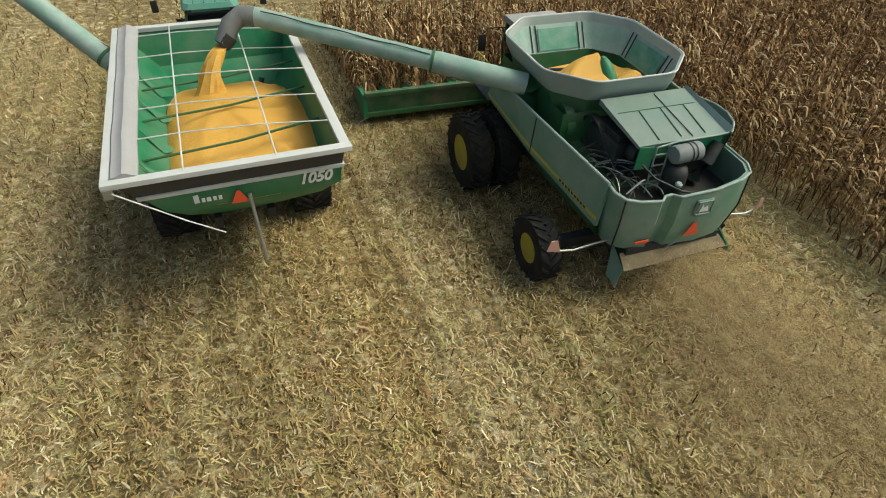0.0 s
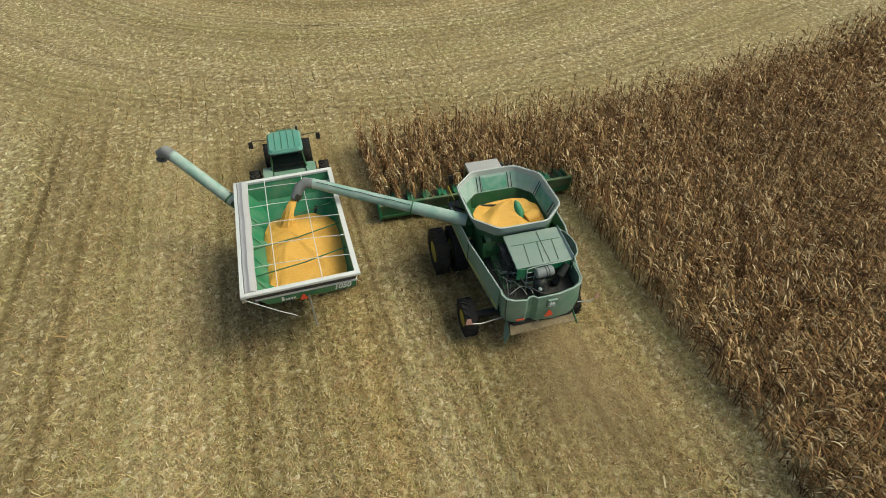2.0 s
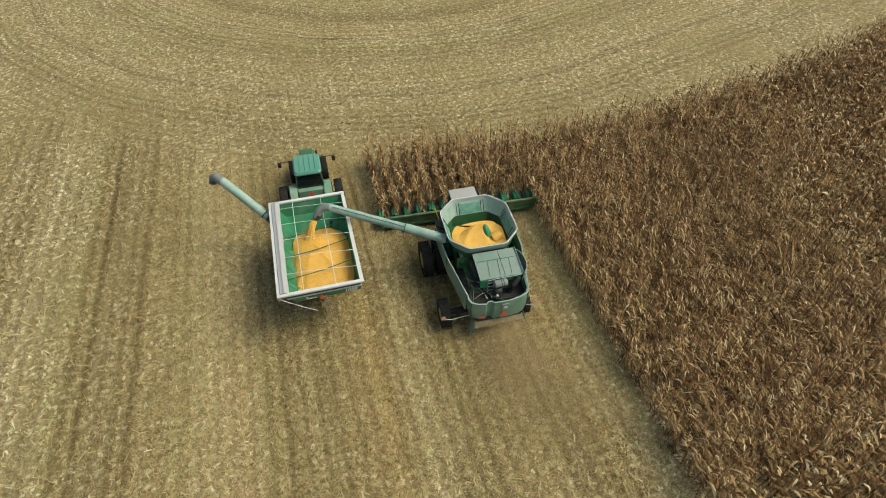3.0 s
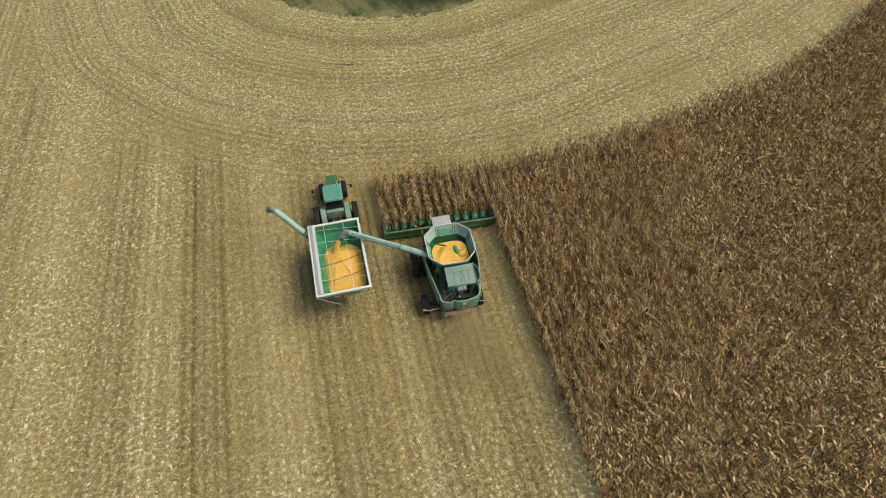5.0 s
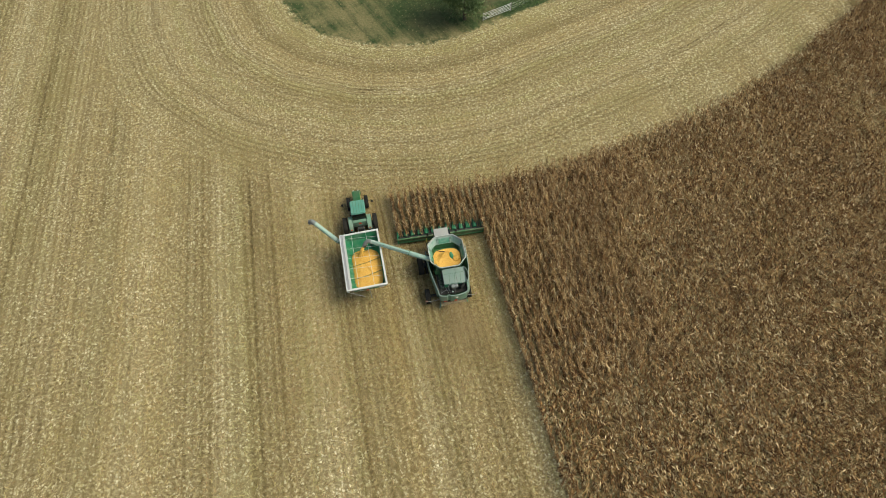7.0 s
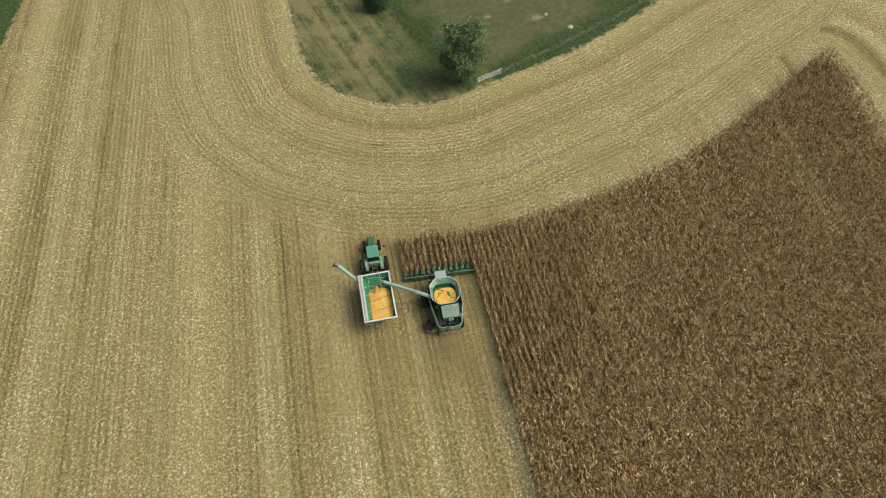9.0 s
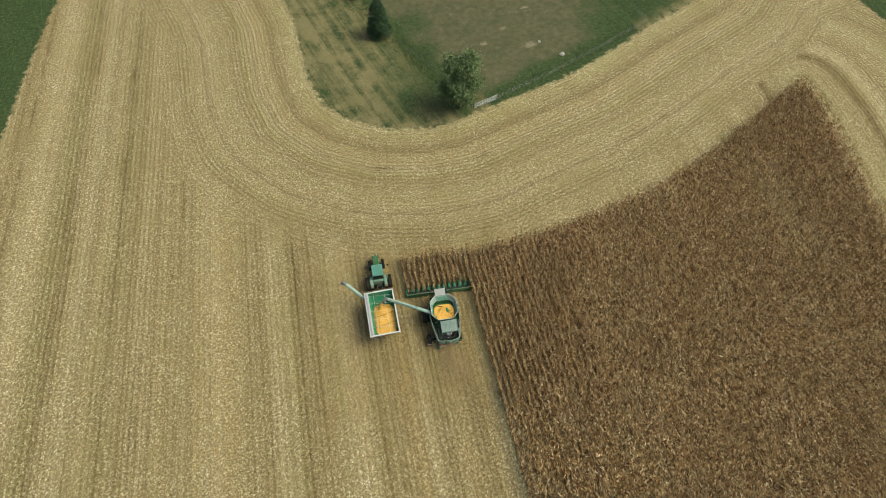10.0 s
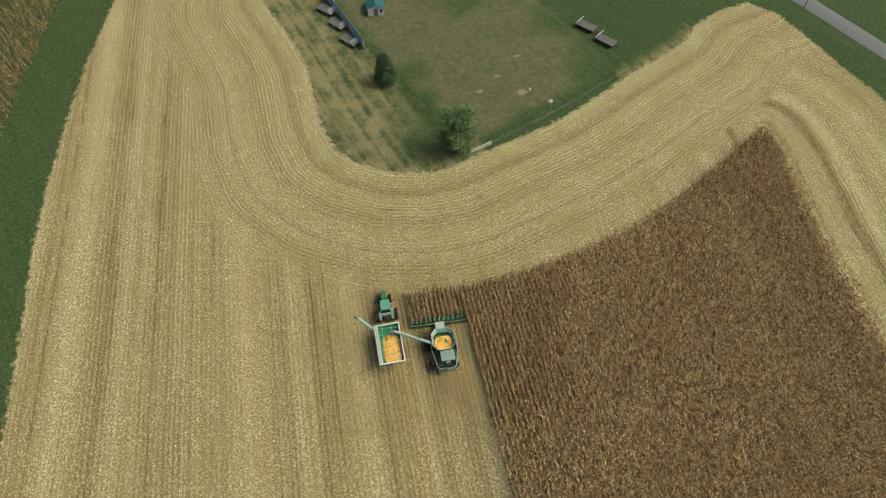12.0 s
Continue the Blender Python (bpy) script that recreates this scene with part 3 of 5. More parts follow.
pale_red = worn("bleached_reflector", (0.62, 0.33, 0.26), (0.5, 0.42, 0.34), 0.5, amount=0.4)
chaff_sheet = worn("chaff_dusted_sheet", (0.17, 0.13, 0.075), (0.33, 0.26, 0.15), 0.8, amount=0.8, scale=3.0)
bleached = worn("bleached_green_paint", (0.25, 0.385, 0.315), (0.52, 0.535, 0.49), 0.5, amount=0.9, scale=1.6)
letter_white = worn("white_lettering", (0.78, 0.78, 0.74), (0.5, 0.46, 0.36), 0.5, amount=0.2)
glass = Nodes("cab_glass", 0.08, 0.0, 0.6).color((0.012, 0.016, 0.016))
pale_dust = worn("whitish_dusty_sheet", (0.40, 0.45, 0.42), (0.52, 0.51, 0.47), 0.6, amount=0.7, scale=2.0)
stripe_yellow = worn("yellow_stripe", (0.58, 0.50, 0.06), (0.36, 0.34, 0.20), 0.5, amount=0.35, scale=2.0)
lid_paint = worn("grey_green_lid_paint", (0.20, 0.275, 0.23), (0.31, 0.31, 0.27), 0.5, amount=0.6, scale=1.6)
roof_grey = worn("dusty_grey_roof", (0.40, 0.39, 0.37), (0.34, 0.31, 0.26), 0.6, amount=0.5, scale=1.8)
header_paint = worn("dust_caked_green_paint", (0.042, 0.135, 0.055), (0.27, 0.225, 0.135), 0.6, amount=0.95, scale=1.1)
tank_green = worn("dusty_tank_green", (0.085, 0.285, 0.185), (0.36, 0.43, 0.37), 0.5, amount=0.75, scale=2.4)
dull_grey = worn("dull_grey_drum", (0.24, 0.26, 0.25), (0.30, 0.28, 0.23), 0.6, amount=0.5, scale=3.0)
grey_black = worn("faded_black_sheet", (0.055, 0.053, 0.050), (0.13, 0.115, 0.09), 0.6, amount=0.4, scale=1.5)
hose_black = worn("hose_rubber", (0.03, 0.03, 0.03), (0.2, 0.17, 0.13), 0.6, amount=0.6, scale=4.0)


def grain_material():
    n = Nodes("corn_grain", 0.55, 0.0, 0.35)
    v = n.coords()
    fine, mid = n.noise(v, 55.0, 2.0, 0.8), n.noise(v, 2.2, 4.0)
    col = n.ramp(fine, [(0.3, (0.46, 0.20, 0.02)), (0.5, (0.72, 0.38, 0.06)), (0.72, (0.85, 0.56, 0.15))])
    col = n.mix(n.math("MULTIPLY", n.math("SUBTRACT", mid, 0.42, True), 1.6, True), col, (0.80, 0.49, 0.12))
    n.bump(fine, 0.6, 0.02)
    return n.color(col)


grain = grain_material()
teal_paint = worn("blue_green_roof_paint", (0.105, 0.30, 0.225), (0.25, 0.34, 0.28), 0.5, amount=0.5, scale=1.5)
rubber_grey = worn("sun_bleached_rubber", (0.17, 0.175, 0.17), (0.34, 0.33, 0.30), 0.7, amount=0.6, scale=2.0)


LUGS = {}


def wheel(parent, x, y, r, w, rim_r, way=1, name="wheel", spokes=8, lugs=22):
    """A lugged field tyre on a dished yellow rim; way: the side of its face."""
    hub = new(name)
    hub.parent, hub.matrix_local = parent, pose(x, y, r)
    tagged(hub, "lugged black tyre on a yellow rim")
    h = w / 2
    bm = lathe([(rim_r, -h * 0.86), (r * 0.80, -h), (r * 0.93, -h * 0.93), (r * 0.965, -h * 0.5), (r * 0.965, h * 0.5), (r * 0.93, h * 0.93), (r * 0.80, h), (rim_r, h * 0.86)], (0, 0, 0), (1, 0, 0), 32, closed=True)
    part("tyre", bm, rubber, hub)
    key = (r, w)
    if key not in LUGS:
        pair = []
        for side in (-1, 1):
            m = Matrix.Translation((side * h * 0.48, 0, r * 0.965)) @ Matrix.Rotation(side * 0.75, 4, "Z")
            lug = part("lug", box(-h * 0.58, h * 0.58, -0.028, 0.028, -0.02, r * 0.04, 0, None, m), rubber, None)
            pair.append(lug.data)
            bpy.data.objects.remove(lug)
        LUGS[key] = pair
    for k in range(lugs):
        for side, data in zip((-1, 1), LUGS[key]):
            lug = new("lug", data)
            lug.parent, lug.matrix_local = hub, Matrix.Rotation(2 * math.pi * (k + (0.25 if side > 0 else -0.25)) / lugs, 4, "X")
    s = way
    bm = lathe([(rim_r * 1.03, s * h * 0.84), (rim_r * 0.96, s * h * 0.88), (rim_r * 0.92, s * h * 0.4), (rim_r * 0.80, s * h * -0.1), (rim_r * 0.34, s * h * -0.12), (rim_r * 0.3, s * h * 0.0), (rim_r * 0.1, s * h * 0.06)], (0, 0, 0), (1, 0, 0), 28)
    part("rim", bm, yellow, hub, "dusty yellow steel rim")
    for k in range(spokes):
        a = 2 * math.pi * k / spokes
        y, z = math.cos(a) * rim_r * 0.2, math.sin(a) * rim_r * 0.2
        part("wheel_nut", tube([(s * h * -0.02, y, z), (s * h * 0.14, y, z)], 0.02, 6), dark_steel, hub)
    return hub


def marker_triangle(parent, m, size=0.36):
    plate = part("warning_triangle", sheet([m @ Vector(p) for p in ((-size / 2, 0, 0), (size / 2, 0, 0), (size * 0.1, 0, size * 0.86), (-size * 0.1, 0, size * 0.86))], 0.012), signal, parent, "orange-red slow vehicle triangle")
    return plate


# combine harvester
def combine_harvester(m):
    c = thing("combine_harvester", m, "dusty green combine harvester cutting into standing corn", "combine harvester")
    # chassis and threshing body
    part("body", prism([(-2.9, 1.25), (-2.9, 2.0), (-1.0, 2.25), (2.6, 2.35), (2.6, 1.3), (1.2, 0.75), (-1.6, 0.85)], -1.2, 1.2, 0.04), paint, c)
    part("axle", box(-2.4, 1.7, 1.1, 1.5, 0.75, 1.15, 0.03), dark_steel, c)
    part("axle", box(-2.4, 1.6, -2.42, -2.18, 0.62, 0.86, 0.03), dark_steel, c)
    # side panels, wider at the front, with a yellow stripe
    for s in (-1, 1):
        xf, xr = s * 2.08, s * 1.50
        top = [(xf, 1.75, 2.84), (xf * 0.955, -0.55, 2.84), (xr * 1.04, -2.9, 2.58)]
        low = [(xf * 1.03, 1.75, 2.24), (xf * 0.975, -0.55, 1.96), (xr * 1.11, -2.95, 1.62)]
        ins = Vector((-s * 0.07, 0, 0))
        pts_t, pts_l = [Vector(p) for p in top], [Vector(p) for p in low]
        bm = bmesh.new()
        loft([pts_t, pts_l, [p + ins for p in pts_l], [p + ins for p in pts_t], pts_t], bm, (False, False), False)
        rim_faces = [[pts_t[0], pts_l[0], pts_l[0] + ins, pts_t[0] + ins], [pts_t[-1], pts_l[-1], pts_l[-1] + ins, pts_t[-1] + ins]]
        for q in rim_faces:
            bm.faces.new([bm.verts.new(p) for p in q])
        bmesh.ops.remove_doubles(bm, verts=bm.verts, dist=1e-4)
        panel = part("side_panel", bm, faded, c, "dusty green side panel with a yellow stripe")
        out = Vector((s * 0.012, 0, 0))
        part("stripe", loft([[a + out + (b - a) * f for f in (0.79, 0.88)] for a, b in zip(pts_t, pts_l)], None, (False, False), False), stripe_yellow, panel, "yellow stripe")
        for k in range(9):
            y0 = -2.55 + k * 0.105
            f = (y0 + 2.95) / 2.4
            a = Vector(pts_t[2]).lerp(pts_t[1], f)
            b = Vector(pts_l[2]).lerp(pts_l[1], f)
            q = a.lerp(b, 0.835) + out * 1.6
            part("letter_bar", box(q.x - 0.004, q.x + 0.004, q.y - 0.035, q.y + 0.035, q.z - 0.025, q.z + 0.025), dark_steel, panel)
        mid_t, mid_l = Vector(top[1]) + out * 1.3, Vector(low[1]) + out * 1.3
        part("seam", tube([mid_t, mid_l], 0.012, 6), black, panel)
        part("top_edge", tube([Vector(p) + Vector((-s * 0.03, 0, 0.01)) for p in top], 0.035, 8), grey_green, panel)
        # skirt below the stripe
        low2 = [(xf * 0.82, 1.7, 1.7), (xf * 0.82, -0.55, 1.5), (xr * 1.0, -2.9, 1.26)]
        part("skirt", loft([pts_l, [Vector(p) for p in low2], [Vector(p) + ins for p in low2], [p + ins for p in pts_l]], None, (False, False), False), paint, c)
    # rear hood, a curved shell
    plan = [(-1.50, -2.88), (-1.53, -3.12), (-1.44, -3.38), (-1.2, -3.52), (-0.78, -3.60), (-0.66, -3.50), (-0.50, -3.50), (-0.36, -3.64), (0.4, -3.70), (1.0, -3.62), (1.3, -3.48), (1.46, -3.2), (1.5, -2.6), (1.5, -1.9)]
    def top_at(x, y):
        return 2.52 if x < -0.75 else 2.52 + 0.2 * min(1, (x + 0.75) / 1.9)
    outer = [[Vector((x * (0.96 if lo else 1.0), y + (0.10 if lo else 0), (1.28 if lo else top_at(x, y)) if lo in (0, 1) else 0)) for x, y in plan] for lo in (0, 1)]
    midr = [Vector((x * 1.01, y - 0.02, 1.95)) for x, y in plan]
    shrink = lambda ring: [Vector((p.x * 0.955, p.y + 0.06, p.z)) for p in ring]
    rings = [outer[1], midr, outer[0], shrink(outer[0]), shrink(midr), shrink(outer[1])]
    hood = part("rear_hood", loft(rings, None, (False, False), False), faded, c, "dusty green curved rear hood")
    part("seal", tube([p + Vector((0, -0.004, 0.01)) for p in outer[0]], 0.028, 8), grey_green, hood)
    part("seal", tube([p + Vector((-0.012, -0.012, 0)) for p in (outer[1][2], midr[2], outer[0][2])], 0.018, 6), black, hood, "black rubber corner seal")
    part("seal", tube([p + Vector((0.012, -0.006, 0)) for p in (outer[1][10], midr[10], outer[0][10])], 0.018, 6), black, hood, "black rubber corner seal")
    badge = part("badge", box(-0.02, 0.38, -3.735, -3.69, 2.10, 2.46, 0.012), faded, hood, "square badge with a yellowish border")
    part("badge_border", tube([(0.01, -3.742, 2.13), (0.35, -3.742, 2.13), (0.35, -3.742, 2.43), (0.01, -3.742, 2.43), (0.01, -3.742, 2.13)], 0.014, 6), deck_paint, badge)
    part("badge_mark", sheet([(0.07, -3.744, 2.19), (0.29, -3.744, 2.19), (0.24, -3.744, 2.31), (0.15, -3.744, 2.27), (0.11, -3.744, 2.38)], 0.012), letter_white, badge)
    marker_triangle(hood, pose(0.10, -3.73, 1.60), 0.36)
    part("reflector", box(-1.1, -0.78, -3.60, -3.57, 1.50, 1.56, 0.008), signal, hood, "red strip reflector")
    # engine bay
    part("bay_floor", box(-1.40, 1.42, -3.1, -0.6, 1.98, 2.06), black, c)
    part("engine", box(-0.95, -0.25, -2.1, -1.0, 2.06, 2.85, 0.06), dark_steel, c, "grimy dark engine block")
    part("engine_head", box(-0.85, -0.35, -2.0, -1.1, 2.85, 3.0, 0.04), black, c)
    part("turbo", lathe([(0.05, -0.12), (0.17, -0.1), (0.2, 0.0), (0.16, 0.12), (0.06, 0.16)], (-0.55, -2.2, 2.72), (0.3, -1, 0.1), 18), dark_steel, c)
    part("cooling_fan_shroud", lathe([(0.42, 0), (0.48, 0.0), (0.48, 0.16), (0.42, 0.16)], (-0.95, -1.15, 2.55), (1, 0, 0.1), 28, closed=True), black, c, "round black fan shroud")
    rnd = random.Random(5)
    for k in range(44):
        a = Vector((rnd.uniform(-1.35, -0.6), rnd.uniform(-2.95, -1.3), rnd.uniform(2.1, 2.55)))
        b = Vector((rnd.uniform(-1.3, -0.3), a.y - rnd.uniform(-0.2, 0.9), rnd.uniform(2.1, 2.6)))
        b.y = max(b.y, -3.1)
        mid = (a + b) / 2 + Vector((rnd.uniform(-0.2, 0.2), 0, rnd.uniform(0.1, 0.35)))
        line = [a.lerp(mid, t).lerp(mid.lerp(b, t), t) for t in (0, 0.17, 0.33, 0.5, 0.67, 0.83, 1)]
        part("hose", tube(line, rnd.uniform(0.008, 0.020), 6), hose_black if k % 3 else bare_steel, c)
    part("gearbox", box(-1.35, -0.6, 0.0, 1.2, 2.2, 2.5, 0.06), dark_steel, c)
    part("front_housing", lathe([(0.1, -0.1), (0.5, -0.1), (0.5, 0.1), (0.1, 0.1)], (-1.25, -0.35, 2.55), (1, 0, 0), 24), paint, c)
    # radiator box with pale lid
    part("radiator", box(-0.55, 1.2, -2.4, -1.05, 2.06, 3.12, 0.03), black, c, "dark radiator core")
    deck = part("radiator_lid", prism([(-2.58, 3.06), (-2.60, 3.13), (-1.02, 3.36), (-1.0, 3.24)], -0.82, 1.30, 0.015), lid_paint, c, "dusty grey-green radiator lid")
    part("lid_skirt", box(-0.5, 1.26, -2.56, -2.48, 2.75, 3.08, 0.015), bright, deck)
    for x in (-0.30, 0.22, 0.80):
        part("lid_rail", tube([(x, -2.5, 3.155), (x + 0.1, -1.55, 3.29)], 0.014, 6), paint, deck)
    part("lid_rail", tube([(-0.7, -1.55, 3.285), (1.2, -1.55, 3.285)], 0.012, 6), paint, deck)
    part("lid_seam", tube([(0.46, -2.55, 3.155), (0.46, -1.1, 3.36)], 0.01, 6), dark_steel, deck)
    part("end_plate", sheet([(1.28, -2.62, 3.12), (1.36, -2.62, 3.25), (1.36, -1.0, 3.42), (1.30, -1.0, 3.30)], 0.02), grey_green, deck)
    part("shutter", sheet([(-0.82, -2.62, 2.62), (-0.5, -2.66, 2.62), (-0.5, -2.66, 3.12), (-0.82, -2.62, 3.12)], 0.03), bright, c)
    ladder = part("ladder", tube([(-0.46, -2.72, 2.06), (-0.46, -2.68, 3.1)], 0.02, 6), deck_paint, c)
    part("rail", tube([(-0.16, -2.72, 2.06), (-0.16, -2.68, 3.1)], 0.02, 6), deck_paint, ladder)
    for k in range(4):
        part("rung", tube([(-0.46, -2.71, 2.2 + 0.25 * k), (-0.16, -2.71, 2.2 + 0.25 * k)], 0.018, 6), deck_paint, ladder)
    # curved shield beside the lid
    bow = [(1.38, -0.85), (1.58, -1.2), (1.68, -1.65), (1.68, -2.05), (1.58, -2.4), (1.38, -2.62)]
    crest = [3.12, 3.20, 3.24, 3.24, 3.20, 3.12]
    outer_top = [Vector((x, y, z)) for (x, y), z in zip(bow, crest)]
    outer_low = [Vector((x * 0.95, y, 2.62)) for x, y in bow]
    inward = Vector((-0.04, 0.01, 0))
    shield = part("side_shield", loft([outer_top, outer_low, [p + inward for p in outer_low], [p + inward for p in outer_top]], None, (False, False), False), faded, c, "curved green side shield")
    part("shield_edge", tube(outer_top, 0.026, 8), deck_paint, shield)
    part("guard_rail", tube([(-0.7, -2.7, 2.75), (-0.55, -3.0, 2.6), (-0.1, -3.3, 2.42), (0.15, -3.42, 2.4)], 0.025, 8), dark_steel, c)
    part("guard_rail", tube([(-0.46, -2.68, 3.1), (0.0, -2.7, 3.18), (0.9, -2.7, 3.18), (1.28, -2.62, 3.14)], 0.02, 8), deck_paint, c)
    cleaner = part("air_cleaner", lathe([(0.06, -0.32), (0.17, -0.3), (0.19, -0.26), (0.19, 0.3), (0.15, 0.34), (0.05, 0.36)], (0.12, -2.86, 3.0), (1, 0.05, 0), 24), dull_grey, c, "dull grey air cleaner drum")
    for t in (0.02, 0.12):
        part("band", lathe([(0.195, t), (0.203, t), (0.203, t + 0.025), (0.195, t + 0.025)], (0.12, -2.86, 3.0), (1, 0.05, 0), 24, closed=True), black, cleaner)
    part("canister", lathe([(0.2, 0), (0.24, 0.03), (0.24, 0.55), (0.2, 0.66), (0.12, 0.72)], (0.0, -2.9, 2.06), (0, 0, 1), 22), dark_steel, c, "dark grey upright canister")
    part("duct", tube([(0.72, -2.7, 2.2), (0.85, -2.75, 2.6), (1.1, -2.65, 2.95)], [0.16, 0.15, 0.12], 14), dark_steel, c)
    part("filler_cap", lathe([(0.07, 0), (0.075, 0.05), (0.05, 0.08)], (-0.1, -3.18, 2.46), (0, 0, 1), 14), grey_green, c)
    # grain tank with a flared top
    part("grain_tank", loft([rect(1.5, -0.8, 2.45, 2.2), rect(1.5, -0.8, 2.45, 2.98)], None, (True, False)), paint, c)
    base_o, rim_o = clipped(1.62, -0.86, 2.52, 3.26, 0.66), clipped(1.80, -1.02, 2.74, 3.74, 0.85)
    base_i, rim_i = clipped(1.43, -0.67, 2.27, 2.96, 0.54), clipped(1.75, -0.97, 2.69, 3.75, 0.83)
    kink_o, kink_i = clipped(1.78, -1.0, 2.72, 3.55, 0.84), clipped(1.72, -0.94, 2.66, 3.55, 0.82)
    def eased(ring):
        """The eight corners rounded off."""
        out = []
        for k, p in enumerate(ring):
            before, after = ring[k - 1], ring[(k + 1) % len(ring)]
            a, b = p.lerp(before, 0.12), p.lerp(after, 0.12)
            out += [a, a.lerp(p, 0.5).lerp(p.lerp(b, 0.5), 0.5), b]
        return out
    ext = part("tank_extension", loft([eased(base_o), eased(kink_o), eased(rim_o)], None, (False, False)), grey_green, c, "flared eight-sided tank extension")
    part("liner", loft([eased(kink_i), eased(base_i)], None, (False, False)), bleached, ext)
    part("rim_band", loft([eased(rim_i), eased(kink_i)], None, (False, False)), pale_dust, ext, "whitish dusty band inside the rim")
    part("inner_box", loft([clipped(1.42, -0.66, 2.26, 2.97, 0.3), clipped(1.3, -0.5, 2.1, 2.25, 0.25)], None, (False, True)), paint, ext, "deep green inside of the tank")
    part("lip", loft([eased(rim_o), eased(rim_i)], None, (False, False)), deck_paint, ext)
    part("lip_bead", tube([p + Vector((0, 0, 0.01)) for p in eased(rim_o) + eased(rim_o)[:1]], 0.022, 8), white_rim, ext)
    part("collar", loft([clipped(1.50, -0.74, 2.36, 2.85, 0.5), clipped(1.52, -0.76, 2.40, 3.08, 0.55), clipped(1.60, -0.84, 2.50, 3.28, 0.65)], None, (False, False)), paint, ext)
    # inner lighter-green panels and black hinge straps
    for (a, b), (ka, kb) in (((base_i[5], base_i[6]), (kink_i[5], kink_i[6])), ((base_i[3], base_i[4]), (kink_i[3], kink_i[4])), ((base_i[7], base_i[0]), (kink_i[7], kink_i[0])), ((base_i[1], base_i[2]), (kink_i[1], kink_i[2]))):
        centre = Vector((0, 0.8, 3.6))
        lift = lambda p: p + (centre - p).normalized() * 0.02
        q = [lift(a.lerp(b, 0.19).lerp(ka.lerp(kb, 0.19), 0.08)), lift(a.lerp(b, 0.81).lerp(ka.lerp(kb, 0.81), 0.08)), lift(a.lerp(b, 0.81).lerp(ka.lerp(kb, 0.81), 0.86)), lift(a.lerp(b, 0.19).lerp(ka.lerp(kb, 0.19), 0.86))]
        part("wall_panel", sheet(q, 0.014), tank_green, ext)
        for f in (0.08, 0.16, 0.84, 0.92):
            part("strap", tube([lift(a.lerp(b, f).lerp(ka.lerp(kb, f), 0.05)), lift(a.lerp(b, f).lerp(ka.lerp(kb, f), 0.98))], 0.016, 6), dark_steel, ext)
    # cab
    cab = part("cab", loft([rect(0.78, 2.55, 3.75, 1.75), rect(0.86, 2.5, 4.0, 2.6), rect(0.80, 2.62, 3.8, 3.22)], None), glass, c, "dark tinted cab glass")
    for x in (-0.84, 0.84):
        for y in (2.55, 3.9):
            part("post", tube([(x * 0.93, y * 0.97 + 0.05, 1.75), (x * 1.0, y, 2.6), (x * 0.96, y - (0.1 if y > 3 else 0), 3.22)], 0.045, 8), paint, cab)
    part("roof", box(-0.86, 0.62, 2.62, 3.95, 3.22, 3.40, 0.07), roof_grey, cab, "dusty grey cab roof")
    part("cab_base", box(-0.8, 0.8, 2.5, 3.7, 1.5, 1.78, 0.03), paint, cab)
    for x in (-1.5, 1.5):
        part("mirror", box(x - 0.11, x + 0.11, 3.8, 3.86, 2.5, 2.95, 0.03), black, cab)
        part("mirror_arm", tube([(x * 0.58, 3.8, 3.1), (x * 0.9, 3.84, 3.1), (x, 3.84, 2.95)], 0.018, 6), black, cab)
    part("platform", box(-1.75, -0.86, 2.5, 3.6, 1.62, 1.70, 0.01), dark_steel, c)
    part("handrail", tube([(-1.7, 2.55, 1.7), (-1.7, 2.55, 2.6), (-1.7, 3.55, 2.6), (-1.7, 3.55, 1.7)], 0.022, 6), yellow, c)
    # wheels
    for x, y, r, w, rim, side, kind, lugs in ((-2.70, 1.35, 0.98, 0.55, 0.46, -1, "drive_wheel", 22), (-1.95, 1.35, 0.98, 0.55, 0.46, -1, "drive_wheel", 22), (1.72, 1.35, 0.98, 0.55, 0.46, 1, "drive_wheel", 22), (-2.52, -2.30, 0.74, 0.5, 0.34, -1, "steering_wheel", 18), (1.62, -2.30, 0.74, 0.5, 0.34, 1, "steering_wheel", 18)):
        wheel(c, x, y, r, w, rim, side, kind, lugs=lugs)
    # marker arms
    for s, reach in ((-1, 1.0), (1, 0.58)):
        at = lambda d, y, z: (s * (1.42 + d * reach), y, z)
        arm = part("marker_arm", tube([at(0, -3.2, 1.42), at(0.88, -3.3, 1.42), at(1.3, -3.28, 1.48)], 0.025, 8), bare_steel, c)
        part("reflector", sheet([at(1.2, -3.32, 1.5), at(1.5, -3.32, 1.55), at(1.44, -3.32, 1.8), at(1.3, -3.32, 1.78)], 0.02), pale_red, arm, "faded orange reflector")
    # straw chopper and spreader
    part("chopper", box(-1.15, 1.15, -3.5, -2.75, 0.85, 1.3, 0.04), dark_steel, c)
    part("spreader_board", sheet([(-1.25, -3.42, 1.16), (1.2, -3.42, 1.16), (1.25, -3.72, 1.0), (-1.32, -3.78, 1.0)], 0.03), chaff_sheet, c, "chaff-covered spreader board")
    part("spreader_end", sheet([(-1.34, -3.25, 1.34), (-1.38, -3.8, 1.10), (-1.62, -4.0, 0.86), (-1.5, -3.5, 0.72), (-1.34, -3.35, 0.8)], 0.03), faded, c)
    part("spreader_end", sheet([(1.26, -3.3, 1.3), (1.27, -3.75, 1.05), (1.32, -3.82, 0.9), (1.26, -3.45, 0.85)], 0.03), bright, c)
